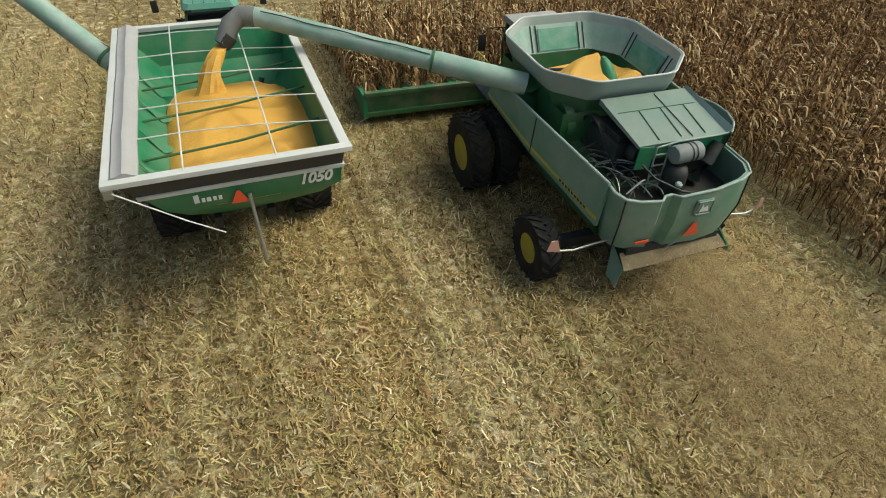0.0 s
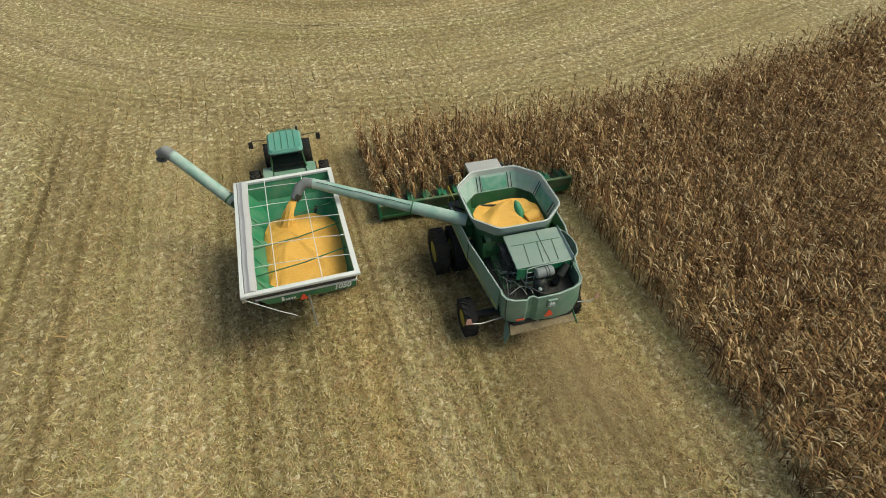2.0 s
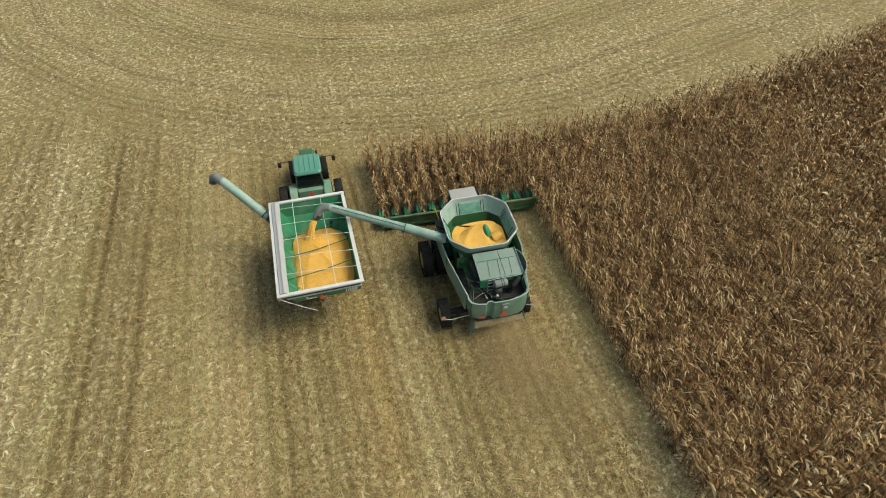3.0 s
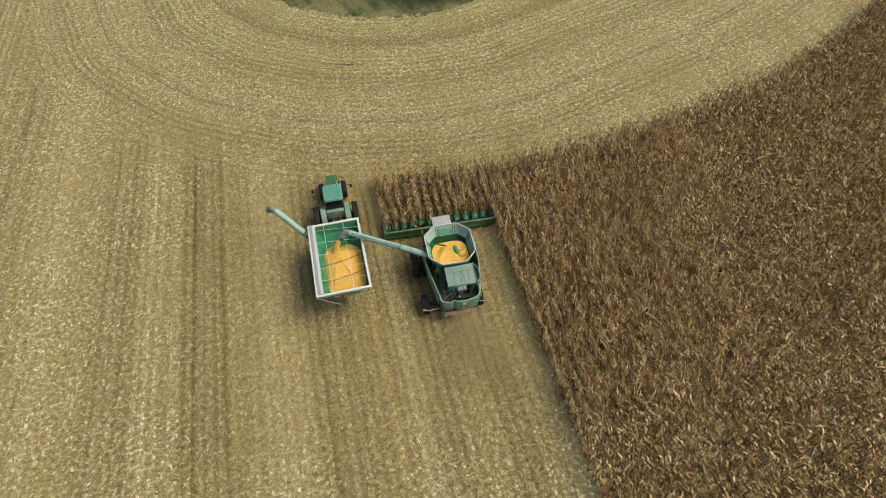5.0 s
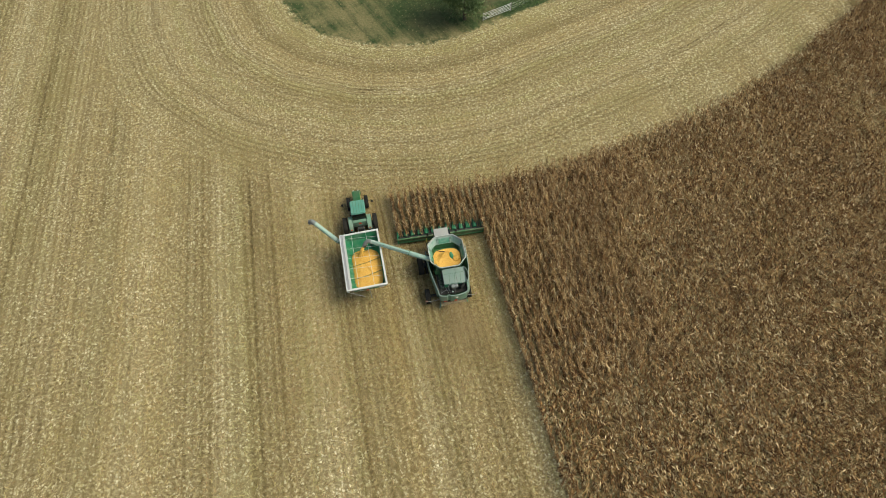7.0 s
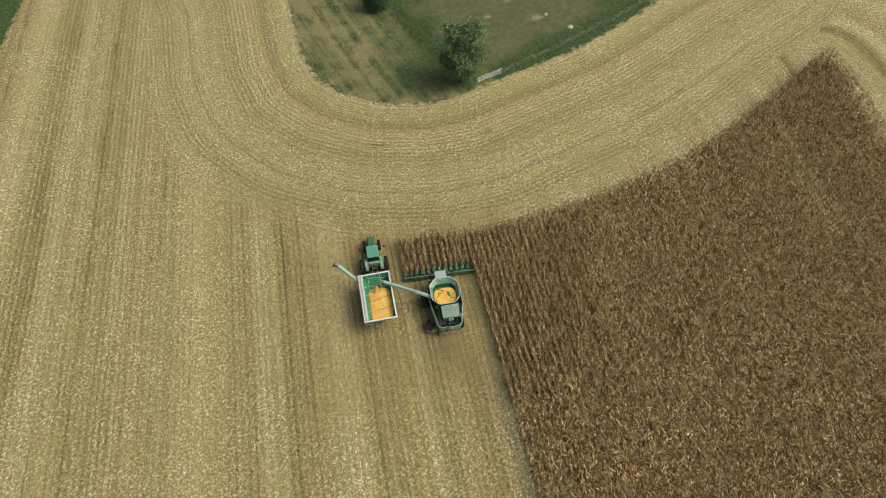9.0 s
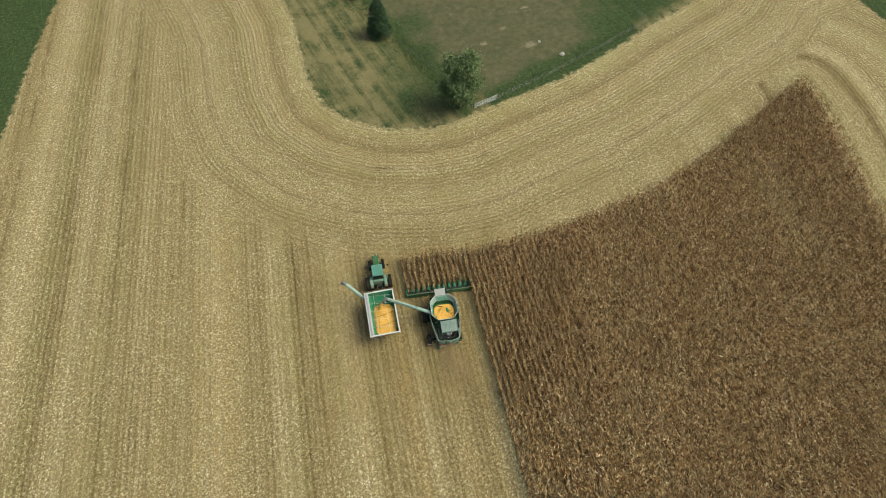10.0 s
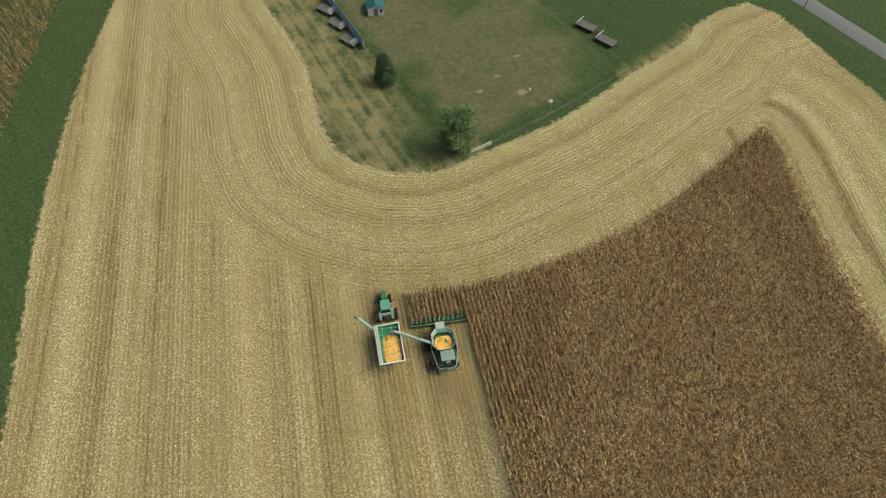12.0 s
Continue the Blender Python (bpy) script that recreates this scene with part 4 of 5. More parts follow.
    for k in range(7):
        x = -1.1 + k * 0.36
        part("vane", sheet([(x, -3.43, 1.13), (x + 0.04, -3.72, 1.0), (x + 0.04, -3.7, 0.9), (x, -3.43, 0.98)], 0.012), dark_steel, c)
    part("hook", tube([(-0.35, -3.66, 1.3), (-0.34, -3.74, 1.45), (-0.28, -3.76, 1.52)], 0.02, 6), bare_steel, c)
    # unloading auger
    foot, elbow, tip = Vector((-1.75, 0.6, 3.05)), Vector((-7.42, 3.12, 4.18)), Vector((-8.12, 3.0, 3.66))
    auger = part("unloading_auger", tube([foot, foot.lerp(elbow, 0.33), foot.lerp(elbow, 0.36), elbow], [0.25, 0.245, 0.215, 0.205], 22), bleached, c, "long dusty green unloading tube swung out")
    part("flange", lathe([(0.22, 0), (0.27, 0), (0.27, 0.05), (0.22, 0.05)], foot.lerp(elbow, 0.345), elbow - foot, 22, closed=True), paint, auger)
    part("boot", tube([elbow - (elbow - foot).normalized() * 0.1, elbow + Vector((-0.2, 0.06, 0.0)), elbow + Vector((-0.46, 0.02, -0.16)), tip], [0.215, 0.22, 0.21, 0.19], 18), rubber_grey, auger, "grey spout boot")
    part("boot_mouth", tube([tip + Vector((0.18, 0.04, 0.16)), tip + Vector((-0.03, -0.01, -0.03))], [0.2, 0.185], 18), dark_steel, auger, "dark rubber spout mouth")
    part("cable", tube([foot.lerp(elbow, t) + Vector((-0.02, -0.125, 0.20 + 0.012 * math.sin(t * 30))) for t in [0.36 + 0.04 * k for k in range(16)]], 0.012, 6), black, auger)
    part("elbow_housing", tube([(-1.55, 0.75, 2.3), (-1.68, 0.7, 2.9), foot + Vector((0.05, 0, 0.05))], [0.3, 0.3, 0.27], 18), paint, c)
    part("rest_arm", tube([(-1.6, 1.4, 2.9), (-2.05, 1.5, 3.15)], 0.04, 8), dark_steel, c)
    # feeder house and corn head
    part("feeder_house", prism([(2.4, 0.95), (2.4, 1.75), (4.95, 1.05), (4.95, 0.4)], -0.62, 0.62, 0.03), paint, c)
    return c


def corn_head(m, rows=12, pitch=0.762):
    h = thing("corn_head", m, "green twelve-row corn head with pointed snouts", "corn header")
    half = rows * pitch / 2 + 0.14
    part("back_frame", prism([(0.0, 0.3), (-0.06, 1.04), (0.06, 1.06), (0.16, 0.5), (0.5, 0.3), (0.45, 0.24), (0.05, 0.26)], -half, half, 0.012), header_paint, h)
    part("top_beam", box(-half, half, -0.12, 0.04, 1.0, 1.12, 0.02), header_paint, h)
    part("lower_beam", box(-half, half, -0.10, 0.06, 0.34, 0.48, 0.02), paint, h)
    bm = tube([(-half + 0.1, 0.42, 0.6), (half - 0.1, 0.42, 0.6)], 0.11, 14)
    part("cross_auger", bm, dark_steel, h)
    bm = bmesh.new()
    n = 220
    rings = []
    for k in range(n + 1):
        x = -half + 0.1 + (2 * half - 0.2) * k / n
        a = (x if x < 0 else -x) * 11
        rings.append([Vector((x, 0.42 + math.cos(a) * r, 0.6 + math.sin(a) * r)) for r in (0.1, 0.24)])
    part("flighting", loft(rings, bm, (False, False), False), dark_steel, h)
    for s in (-1, 1):
        part("end_shield", prism([(-0.1, 0.3), (-0.08, 1.0), (0.5, 0.98), (1.25, 0.72), (1.3, 0.3), (0.3, 0.22)], s * half - 0.06, s * half + 0.06, 0.03), bright, h)
    for k in range(rows + 1):
        x = (k - rows / 2) * pitch
        end = k in (0, rows)
        w = 0.14 if end else 0.25
        ring = lambda y, hw, zt, zb: [Vector((x - hw, y, zb)), Vector((x - hw * 0.75, y, zt - 0.05)), Vector((x, y, zt)), Vector((x + hw * 0.75, y, zt - 0.05)), Vector((x + hw, y, zb))]
        snout = part("snout", loft([ring(0.62, w, 0.66, 0.34), ring(1.05, w, 0.64, 0.3), ring(1.5, w * 0.72, 0.5, 0.22), ring(1.9, w * 0.36, 0.32, 0.14), ring(2.12, w * 0.1, 0.18, 0.1)]), bright, h, "pointed green row divider")
        part("ridge", tube([(x, 0.64, 0.67), (x, 1.05, 0.65), (x, 1.5, 0.51), (x, 2.1, 0.18)], 0.02, 6), faded, snout)
    for k in range(rows):
        x = (k - rows / 2 + 0.5) * pitch
        for s in (-1, 1):
            part("deck_plate", box(x + s * 0.10 - 0.055, x + s * 0.10 + 0.055, 0.55, 1.45, 0.36, 0.39), dark_steel, h)
    return h


# tractor
def tractor(m):
    t = thing("tractor", m, "green row-crop tractor pulling the grain cart", "tractor")
    part("hood", prism([(1.25, 1.15), (1.25, 2.0), (2.4, 1.93), (3.5, 1.72), (3.72, 1.5), (3.72, 1.05)], -0.42, 0.42, 0.07), paint, t)
    part("grille", box(-0.36, 0.36, 3.70, 3.76, 1.0, 1.5, 0.02), black, t)
    for x in (-0.25, 0.25):
        part("headlight", box(x - 0.09, x + 0.09, 3.72, 3.78, 1.42, 1.55, 0.02), white_rim, t)
    part("hood_stripe", tube([(-0.425, 1.4, 1.62), (-0.425, 3.4, 1.5)], 0.02, 6), yellow, t)
    part("hood_stripe", tube([(0.425, 1.4, 1.62), (0.425, 3.4, 1.5)], 0.02, 6), yellow, t)
    part("weights", box(-0.5, 0.5, 3.78, 4.1, 0.6, 1.05, 0.05), paint, t)
    part("frame", box(-0.3, 0.3, -1.0, 3.8, 0.65, 1.15, 0.04), dark_steel, t)
    cab = part("cab", loft([rect(0.70, -0.55, 1.15, 1.35), rect(0.78, -0.62, 1.25, 2.0), rect(0.68, -0.36, 1.05, 2.74)], None), glass, t, "dark cab windows")
    for x in (-1, 1):
        for y0, y1, y2 in ((-0.55, -0.64, -0.38), (1.15, 1.27, 1.05)):
            part("post", tube([(x * 0.70, y0, 1.35), (x * 0.79, y1, 2.0), (x * 0.69, y2, 2.76)], 0.04, 8), paint, cab)
    roof = part("roof", loft([clipped(0.74, -0.55, 1.2, 2.72, 0.12), clipped(0.80, -0.60, 1.28, 2.81, 0.14), clipped(0.72, -0.52, 1.18, 2.94, 0.16)]), teal_paint, cab, "dusty blue-green cab roof")
    for x in (-0.45, -0.15, 0.15, 0.45):
        part("roof_rib", tube([(x, -0.46, 2.945), (x, 1.1, 2.945)], 0.018, 6), paint, roof)
    for x in (-0.62, 0.62):
        part("work_light", box(x - 0.09, x + 0.09, -0.64, -0.57, 2.72, 2.82, 0.02), black, roof)
    for s in (-1, 1):
        part("mirror", box(s * 1.62 - 0.1, s * 1.62 + 0.1, 1.2, 1.26, 2.2, 2.55, 0.03), black, cab)
        part("mirror_arm", tube([(s * 0.72, 1.12, 2.6), (s * 1.55, 1.23, 2.6), (s * 1.62, 1.23, 2.5)], 0.018, 6), black, cab)
        arc = [(s * 1.0, -0.62 + 1.0 * math.cos(a), 0.98 + 1.0 * math.sin(a)) for a in [radians(d) for d in range(15, 166, 15)]]
        wide = [[Vector((s * x, p[1], p[2])) for x in (0.78, 1.22)] for p in arc]
        part("fender", loft([[w[0] for w in wide], [w[1] for w in wide], [w[1] + Vector((0, 0, -0.05)) for w in wide], [w[0] + Vector((0, 0, -0.05)) for w in wide]], None, (False, False), False), faded, t, "dusty green fender")
        part("tail_light", box(s * 1.0 - 0.1, s * 1.0 + 0.1, -1.62, -1.56, 1.38, 1.48, 0.02), signal, t)
    part("rear_panel", box(-0.74, 0.74, -0.95, -0.60, 1.0, 1.86, 0.06), faded, t, "dusty green panel below the rear window")
    part("exhaust", tube([(0.62, 1.35, 1.4), (0.66, 1.35, 2.1), (0.66, 1.35, 3.0)], [0.06, 0.085, 0.05], 12), black, t)
    part("steps", box(-1.05, -0.7, 0.6, 1.1, 0.6, 0.66, 0.01), dark_steel, t)
    part("rear_axle", box(-1.9, 1.9, -0.85, -0.45, 0.80, 1.15, 0.03), dark_steel, t)
    part("front_axle", box(-0.95, 0.95, 2.45, 2.7, 0.55, 0.8, 0.03), dark_steel, t)
    for s in (-1, 1):
        wheel(t, s * 1.02, -0.62, 0.97, 0.48, 0.48, s, "rear_wheel")
        wheel(t, s * 1.62, -0.62, 0.97, 0.48, 0.48, s, "rear_wheel")
        wheel(t, s * 0.98, 2.58, 0.72, 0.42, 0.34, s, "front_wheel", lugs=18)
    hitch = part("hitch", box(-0.35, 0.35, -1.35, -1.0, 0.55, 1.1, 0.03), dark_steel, t)
    for s in (-1, 1):
        part("lift_arm", tube([(s * 0.3, -1.1, 0.9), (s * 0.42, -1.75, 0.62)], 0.05, 8), dark_steel, hitch)
        part("lift_link", tube([(s * 0.3, -1.15, 1.35), (s * 0.4, -1.6, 0.65)], 0.03, 8), bare_steel, hitch)
    part("drawbar", box(-0.07, 0.07, -2.1, -0.9, 0.42, 0.5, 0.01), dark_steel, hitch)
    marker_triangle(t, pose(0, -0.97, 1.52), 0.34)
    return t


# grain cart
def grain_cart(m):
    g = thing("grain_cart", m, "green grain cart with white rim, half full of corn", "grain cart")
    hx, hy = 1.93, 3.28
    ring = lambda xl, xr, dy, z: [Vector(p) for p in ((xl, -hy + dy, z), (xr, -hy + dy, z), (xr, hy - dy, z), (xl, hy - dy, z))]
    part("upper_wall", loft([ring(-hx + 0.02, hx - 0.02, 0.02, 3.42), ring(-1.56, 1.86, 0.14, 3.02)], None, (False, False)), grey_black, g, "faded black upper sheet of the box")
    part("band", loft([ring(-1.57, 1.87, 0.13, 3.05), ring(-1.62, 1.90, 0.10, 3.04), ring(-1.60, 1.89, 0.11, 2.97), ring(-1.53, 1.84, 0.16, 2.96)], None, (False, False)), white_rim, g)
    part("hopper", loft([ring(-1.54, 1.85, 0.15, 2.98), ring(-1.25, 1.82, 0.22, 2.60), ring(-0.95, 1.5, 0.7, 2.1), ring(-0.5, 0.6, 2.1, 1.0)], None, (False, True)), bright, g, "green sloping hopper")
    part("inner_wall", loft([ring(-hx + 0.06, hx - 0.06, 0.06, 3.42), ring(-1.50, 1.80, 0.20, 2.98), ring(-1.20, 1.77, 0.27, 2.62), ring(-0.9, 1.44, 0.76, 2.16), ring(-0.45, 0.55, 2.1, 1.1)], None, (False, True)), bright, g, "bright green inner walls")
    # rim, four lengths
    for s in (-1, 1):
        part("rim", box(s * hx - 0.095, s * hx + 0.085, -hy, hy, 3.40, 3.50, 0.015), white_rim, g)
        part("rim", box(-hx - 0.095, hx + 0.095, s * hy - 0.10, s * hy + 0.08, 3.405, 3.505, 0.015), white_rim, g)
    # bows over the opening
    for x in (-0.78, 0.72):
        part("bow", tube([(x, -hy, 3.50), (x, -1.5, 3.53), (x, 1.5, 3.53), (x, hy, 3.50)], 0.016, 8), white_rim, g, "thin white bow")
    for y in (-2.15, -1.03, 0.22, 1.38, 2.6):
        part("bow", tube([(-hx, y + 0.16, 3.47), (-0.6, y + 0.05, 3.54), (0.6, y - 0.05, 3.54), (hx, y - 0.16, 3.47)], 0.0135, 8), white_rim, g, "thin white bow")
    for y in (-1.7, -0.2, 1.2):
        part("brace", tube([(hx - 0.1, y + 0.35, 3.02), (0.2, y, 2.98), (-hx + 0.4, y - 0.25, 3.0)], 0.026, 8), paint, g, "green inner brace")
    for y in (-2.25, -1.05, 0.2, 1.4):
        part("inner_gusset", sheet([(-1.54, y, 3.14), (-0.98, y + 0.04, 2.56), (-1.22, y - 0.16, 2.66)], 0.02), bright, g, "green corner gusset")
    # rolled tarpaulin along one edge
    rnd = random.Random(2)
    folds = []
    for k in range(49):
        y = -hy + 0.05 + (2 * hy - 0.1) * k / 48
        w, h = 0.22 + 0.02 * noise.noise((y * 1.1, 0, 3)), 0.115 + 0.035 * noise.noise((y * 2.3, 4, 0))
        dent = 0.02 * noise.noise((y * 0.8, 7, 1))
        folds.append([Vector((-hx + 0.25 + w * math.cos(a) + dent, y, 3.47 + h * math.sin(a) * (1 + 0.22 * math.sin(5 * a + 0.6)))) for a in [2 * math.pi * q / 20 for q in range(20)]])
    part("tarpaulin_roll", loft(folds), canvas, g, "folded whitish tarpaulin along the rim")
    crank = part("tarpaulin_crank", tube([(-hx + 0.0, -hy - 0.05, 3.42), (-hx + 0.06, -hy - 0.14, 3.36), (-0.9, -hy - 0.32, 2.72), (-0.36, -hy - 0.38, 2.38)], 0.013, 8), white_rim, g)
    part("crank_joint", box(-hx - 0.08, -hx + 0.06, -hy - 0.14, -hy + 0.0, 3.26, 3.44, 0.02), bare_steel, crank)
    # rear details
    part("rear_post", tube([(0.16, -hy + 0.12, 2.75), (0.2, -hy - 0.1, 1.7), (0.21, -hy - 0.14, 1.4)], 0.035, 8), bare_steel, g)
    marker_triangle(g, pose(-0.02, -hy + 0.115, 2.60), 0.29)
    m_text = pose(1.34, -hy + 0.135, 2.74, 90, 0, 0)
    letters("1050", 0.30, m_text, letter_white, g, "model_number", "white slanted model number")
    for x, w, hgt in ((-0.72, 0.11, 0.16), (-0.61, 0.07, 0.08), (-0.52, 0.09, 0.08), (-0.42, 0.07, 0.08), (-0.33, 0.07, 0.08)):
        part("maker_mark", box(x - w * 0.4, x + w * 0.4, -hy + 0.105, -hy + 0.12, 2.74, 2.74 + hgt, 0.004), letter_white, g)
    # running gear
    part("axle", box(-1.75, 1.75, -0.35, 0.05, 0.78, 1.08, 0.03), dark_steel, g)
    for s in (-1, 1):
        part("frame_rail", box(s * 0.55 - 0.08, s * 0.55 + 0.08, -1.6, 2.9, 0.95, 1.2, 0.02), dark_steel, g)
        part("leg", tube([(s * 0.6, 1.9, 1.1), (s * 1.1, 2.5, 2.25)], 0.07, 8), dark_steel, g)
        wheel(g, s * 1.5 + 0.06, 0.0, 0.95, 0.92, 0.42, s, "cart_wheel", lugs=24)
    part("tongue", tube([(-0.5, 2.9, 1.05), (0.0, 4.3, 0.62), (0.18, 4.75, 0.5)], [0.1, 0.09, 0.06], 8), paint, g)
    part("tongue", tube([(0.5, 2.9, 1.05), (0.1, 4.3, 0.62)], [0.1, 0.09], 8), paint, g)
    # folding auger
    base, tip = Vector((-2.25, 3.2, 2.80)), Vector((-4.2, 4.75, 4.45))
    part("lower_auger", tube([(-0.4, 2.3, 0.9), (-1.7, 3.05, 1.9), base], 0.2, 18), paint, g)
    tube_part = part("upper_auger", tube([base - (tip - base) * 0.03, base.lerp(tip, 0.5), tip], [0.245, 0.235, 0.23], 20), bleached, g, "dusty green cart auger reaching out")
    part("hinge", lathe([(0.2, 0), (0.26, 0), (0.26, 0.08), (0.2, 0.08)], base + (tip - base) * 0.03, tip - base, 18, closed=True), paint, tube_part)
    part("spout", tube([tip - (tip - base).normalized() * 0.1, tip + Vector((-0.24, 0.2, 0.1)), tip + Vector((-0.42, 0.34, -0.05)), tip + Vector((-0.5, 0.4, -0.35))], [0.24, 0.25, 0.24, 0.23], 16), rubber_grey, tube_part, "grey rubber spout")
    part("auger_link", tube([base + Vector((0.05, 0.1, 0.25)), base.lerp(tip, 0.22) + Vector((0, 0, 0.24))], 0.035, 8), dark_steel, tube_part)
    return g


VEHICLES = Matrix.Translation((0, MOVED, 0))
combine_pose = VEHICLES @ pose(-4.88, -7.9, 0, 0, 0, -2.5)
cart_pose = VEHICLES @ pose(-13.2, -5.92, 0, 0, 0, -0.5)
combine_harvester(combine_pose)
corn_head(combine_pose @ pose(0.12, 4.85, 0, 0, 0, -1))
grain_cart(cart_pose)
tractor(VEHICLES @ pose(-12.85, 0.85, 0, 0, 0, -1.5))


# grain
def heap(name, m, outline, label, rough=0.07, corner=0.62):
    """A heap of grain: rings from the middle outward as (scale, height), each roughened."""
    bm = bmesh.new()
    rings = []
    squared = lambda q: math.copysign(abs(q) ** corner, q)
    for rx_, ry_, z, ox, oy in outline:
        rings.append([Vector((ox + rx_ * squared(math.cos(a)) + 0.04 * rx_ * noise.noise((math.cos(a) * 2, math.sin(a) * 2, z)), oy + ry_ * squared(math.sin(a)), z + rough * noise.noise((ox + rx_ * math.cos(a) * 2, oy + ry_ * math.sin(a) * 2, 0)))) for a in [2 * math.pi * k / 40 for k in range(40)]])
    loft(rings, bm)
    ob = part(name, bm, grain, None)
    ob.matrix_world = m
    return tagged(ob, label, "grain", kind="stuff")


heap("corn_grain", cart_pose, [(0.6, 1.1, 1.9, 0.2, -0.3), (1.05, 1.75, 2.25, 0.24, -0.55), (1.40, 2.14, 2.44, 0.26, -0.66), (1.46, 2.28, 2.52, 0.25, -0.70), (1.32, 2.1, 2.60, 0.16, -0.50), (1.05, 1.6, 2.68, 0.08, -0.38), (0.7, 1.0, 2.77, 0.0, -0.1), (0.38, 0.55, 2.86, -0.08, 0.1), (0.16, 0.24, 2.92, -0.12, 0.25), (0.02, 0.02, 2.94, -0.12, 0.3)], "golden heap of shelled corn inside the cart", 0.10, 0.48)
heap("corn_grain", combine_pose, [(0.95, 0.9, 2.30, 0, 0.6), (1.34, 1.16, 2.78, -0.02, 0.52), (1.36, 1.18, 2.88, -0.02, 0.48), (1.1, 0.92, 2.86, -0.04, 0.50), (0.78, 0.56, 2.90, -0.15, 0.66), (0.52, 0.30, 3.06, -0.14, 0.84), (0.36, 0.14, 3.26, 0.0, 0.92), (0.2, 0.05, 3.38, 0.08, 0.95)], "pool of golden corn inside the harvester tank", 0.11)


def stream():
    """Corn falling from the spout: a ragged column that spreads as it falls."""
    top = Vector((-8.12, 3.0, 3.64))
    a = combine_pose @ top
    b = cart_pose @ Vector((-0.25, 0.75, 2.5))
    rings = []
    for k in range(15):
        f = k / 14
        mid = a.lerp(b, f)
        mid = Vector((a.x + (b.x - a.x) * (f ** 0.6), a.y + (b.y - a.y) * (f ** 0.6), a.z + (b.z - a.z) * f ** 1.25))
        r = 0.14 + 0.17 * f + (0.12 * max(0, f - 0.8) / 0.2 if f > 0.8 else 0)
        rings.append([mid + Vector((math.cos(t) * r * (1 + 0.45 * noise.noise((math.cos(t) * 2, math.sin(t) * 2, f * 3))), math.sin(t) * r * (1 + 0.45 * noise.noise((math.sin(t) * 2, 5 + math.cos(t) * 2, f * 3))), 0)) for t in [2 * math.pi * q / 18 for q in range(18)]])
    ob = part("grain_stream", loft(rings), grain, None)
    return tagged(ob, "stream of orange corn pouring from the spout", "grain", kind="stuff")


stream()
# cone over the filling auger in the tank
cover = thing("filling_auger", combine_pose @ pose(0.40, 0.62, 2.72), "green filling auger cover standing in the grain", "auger cover")
hoop = lambda rx, ry, ox, oy, z: [Vector((rx * math.cos(a) + ox, ry * math.sin(a) + oy, z)) for a in [2 * math.pi * k / 14 for k in range(14)]]
part("cover", loft([hoop(0.26, 0.40, 0.08, 0, 0), hoop(0.22, 0.32, 0.04, 0.06, 0.3), hoop(0.15, 0.2, 0, 0.16, 0.55), hoop(0.05, 0.07, -0.02, 0.22, 0.66)]), bright, cover)
part("drum", lathe([(0.02, -0.34), (0.27, -0.34), (0.31, -0.22), (0.31, 0.2), (0.02, 0.2)], (0.55, -0.22, 0.08), (0.9, 0.3, 0.1), 22), grain, cover, "housing heaped with corn")
part("cross_auger", tube([(-1.35, 1.0, 0.12), (-0.6, 0.7, 0.2), (0.0, 0.3, 0.3)], 0.05, 8), dark_steel, cover, "dark sloping auger tube")


# chaff blown out behind the harvester
def chaff(seed):
    r = np.random.default_rng(seed)
    m = 112000
    t = np.minimum(r.beta(1.35, 2.0, m) * 1.35, 1.35)
    y = -3.7 - 5.6 * t
    x = r.normal(0.15, 0.85, m) * (0.75 + 1.3 * t) + 0.6 * t
    z = np.maximum(0.04, 1.05 - 0.75 * t ** 1.4 + r.normal(0, 0.2, m) * (1 + t))
    p = np.stack([x, y, z], 1)
    a, b = r.uniform(0, 6.28, m), r.uniform(-1, 1, m)
    u = np.stack([np.cos(a), np.sin(a), b * 0.6], 1) * r.uniform(0.003, 0.008, m)[:, None]
    w = np.stack([-np.sin(a), np.cos(a), b], 1) * r.uniform(0.003, 0.006, m)[:, None]
    v = np.stack([p - u - w, p + u - w, p + u + w, p - u + w], 1).reshape(-1, 3)
    me = mesh_from("flying_chaff", v, [np.arange(m * 4).reshape(-1, 4)], strewn("chaff", [(0.0, (0.25, 0.165, 0.075)), (0.5, (0.40, 0.285, 0.14)), (1.0, (0.58, 0.45, 0.25))], 0.8, 0.1))
    ob = tagged(new("flying_chaff", me), "tan chaff blown out behind the harvester", "chaff", kind="stuff")
    ob.matrix_world = combine_pose


chaff(31)


# farmyard
bark = worn("bark", (0.10, 0.075, 0.05), (0.16, 0.13, 0.09), 0.9, amount=0.5, scale=6.0)
leaf = strewn("leaves", [(0.0, (0.085, 0.125, 0.05)), (0.5, (0.145, 0.20, 0.083)), (0.85, (0.19, 0.245, 0.110)), (1.0, (0.23, 0.275, 0.13))], 0.85, 0.05, 0.2, 0.5)
needle = strewn("needles", [(0.0, (0.030, 0.060, 0.027)), (0.5, (0.060, 0.104, 0.047)), (1.0, (0.105, 0.150, 0.072))], 0.7, 0.2, 0.2, 0.6)
blade = strewn("grass_blades", [(0.0, (0.045, 0.085, 0.022)), (0.5, (0.085, 0.14, 0.042)), (0.85, (0.13, 0.18, 0.06)), (1.0, (0.22, 0.22, 0.09))], 0.7, 0.2, 0.25, 0.3)
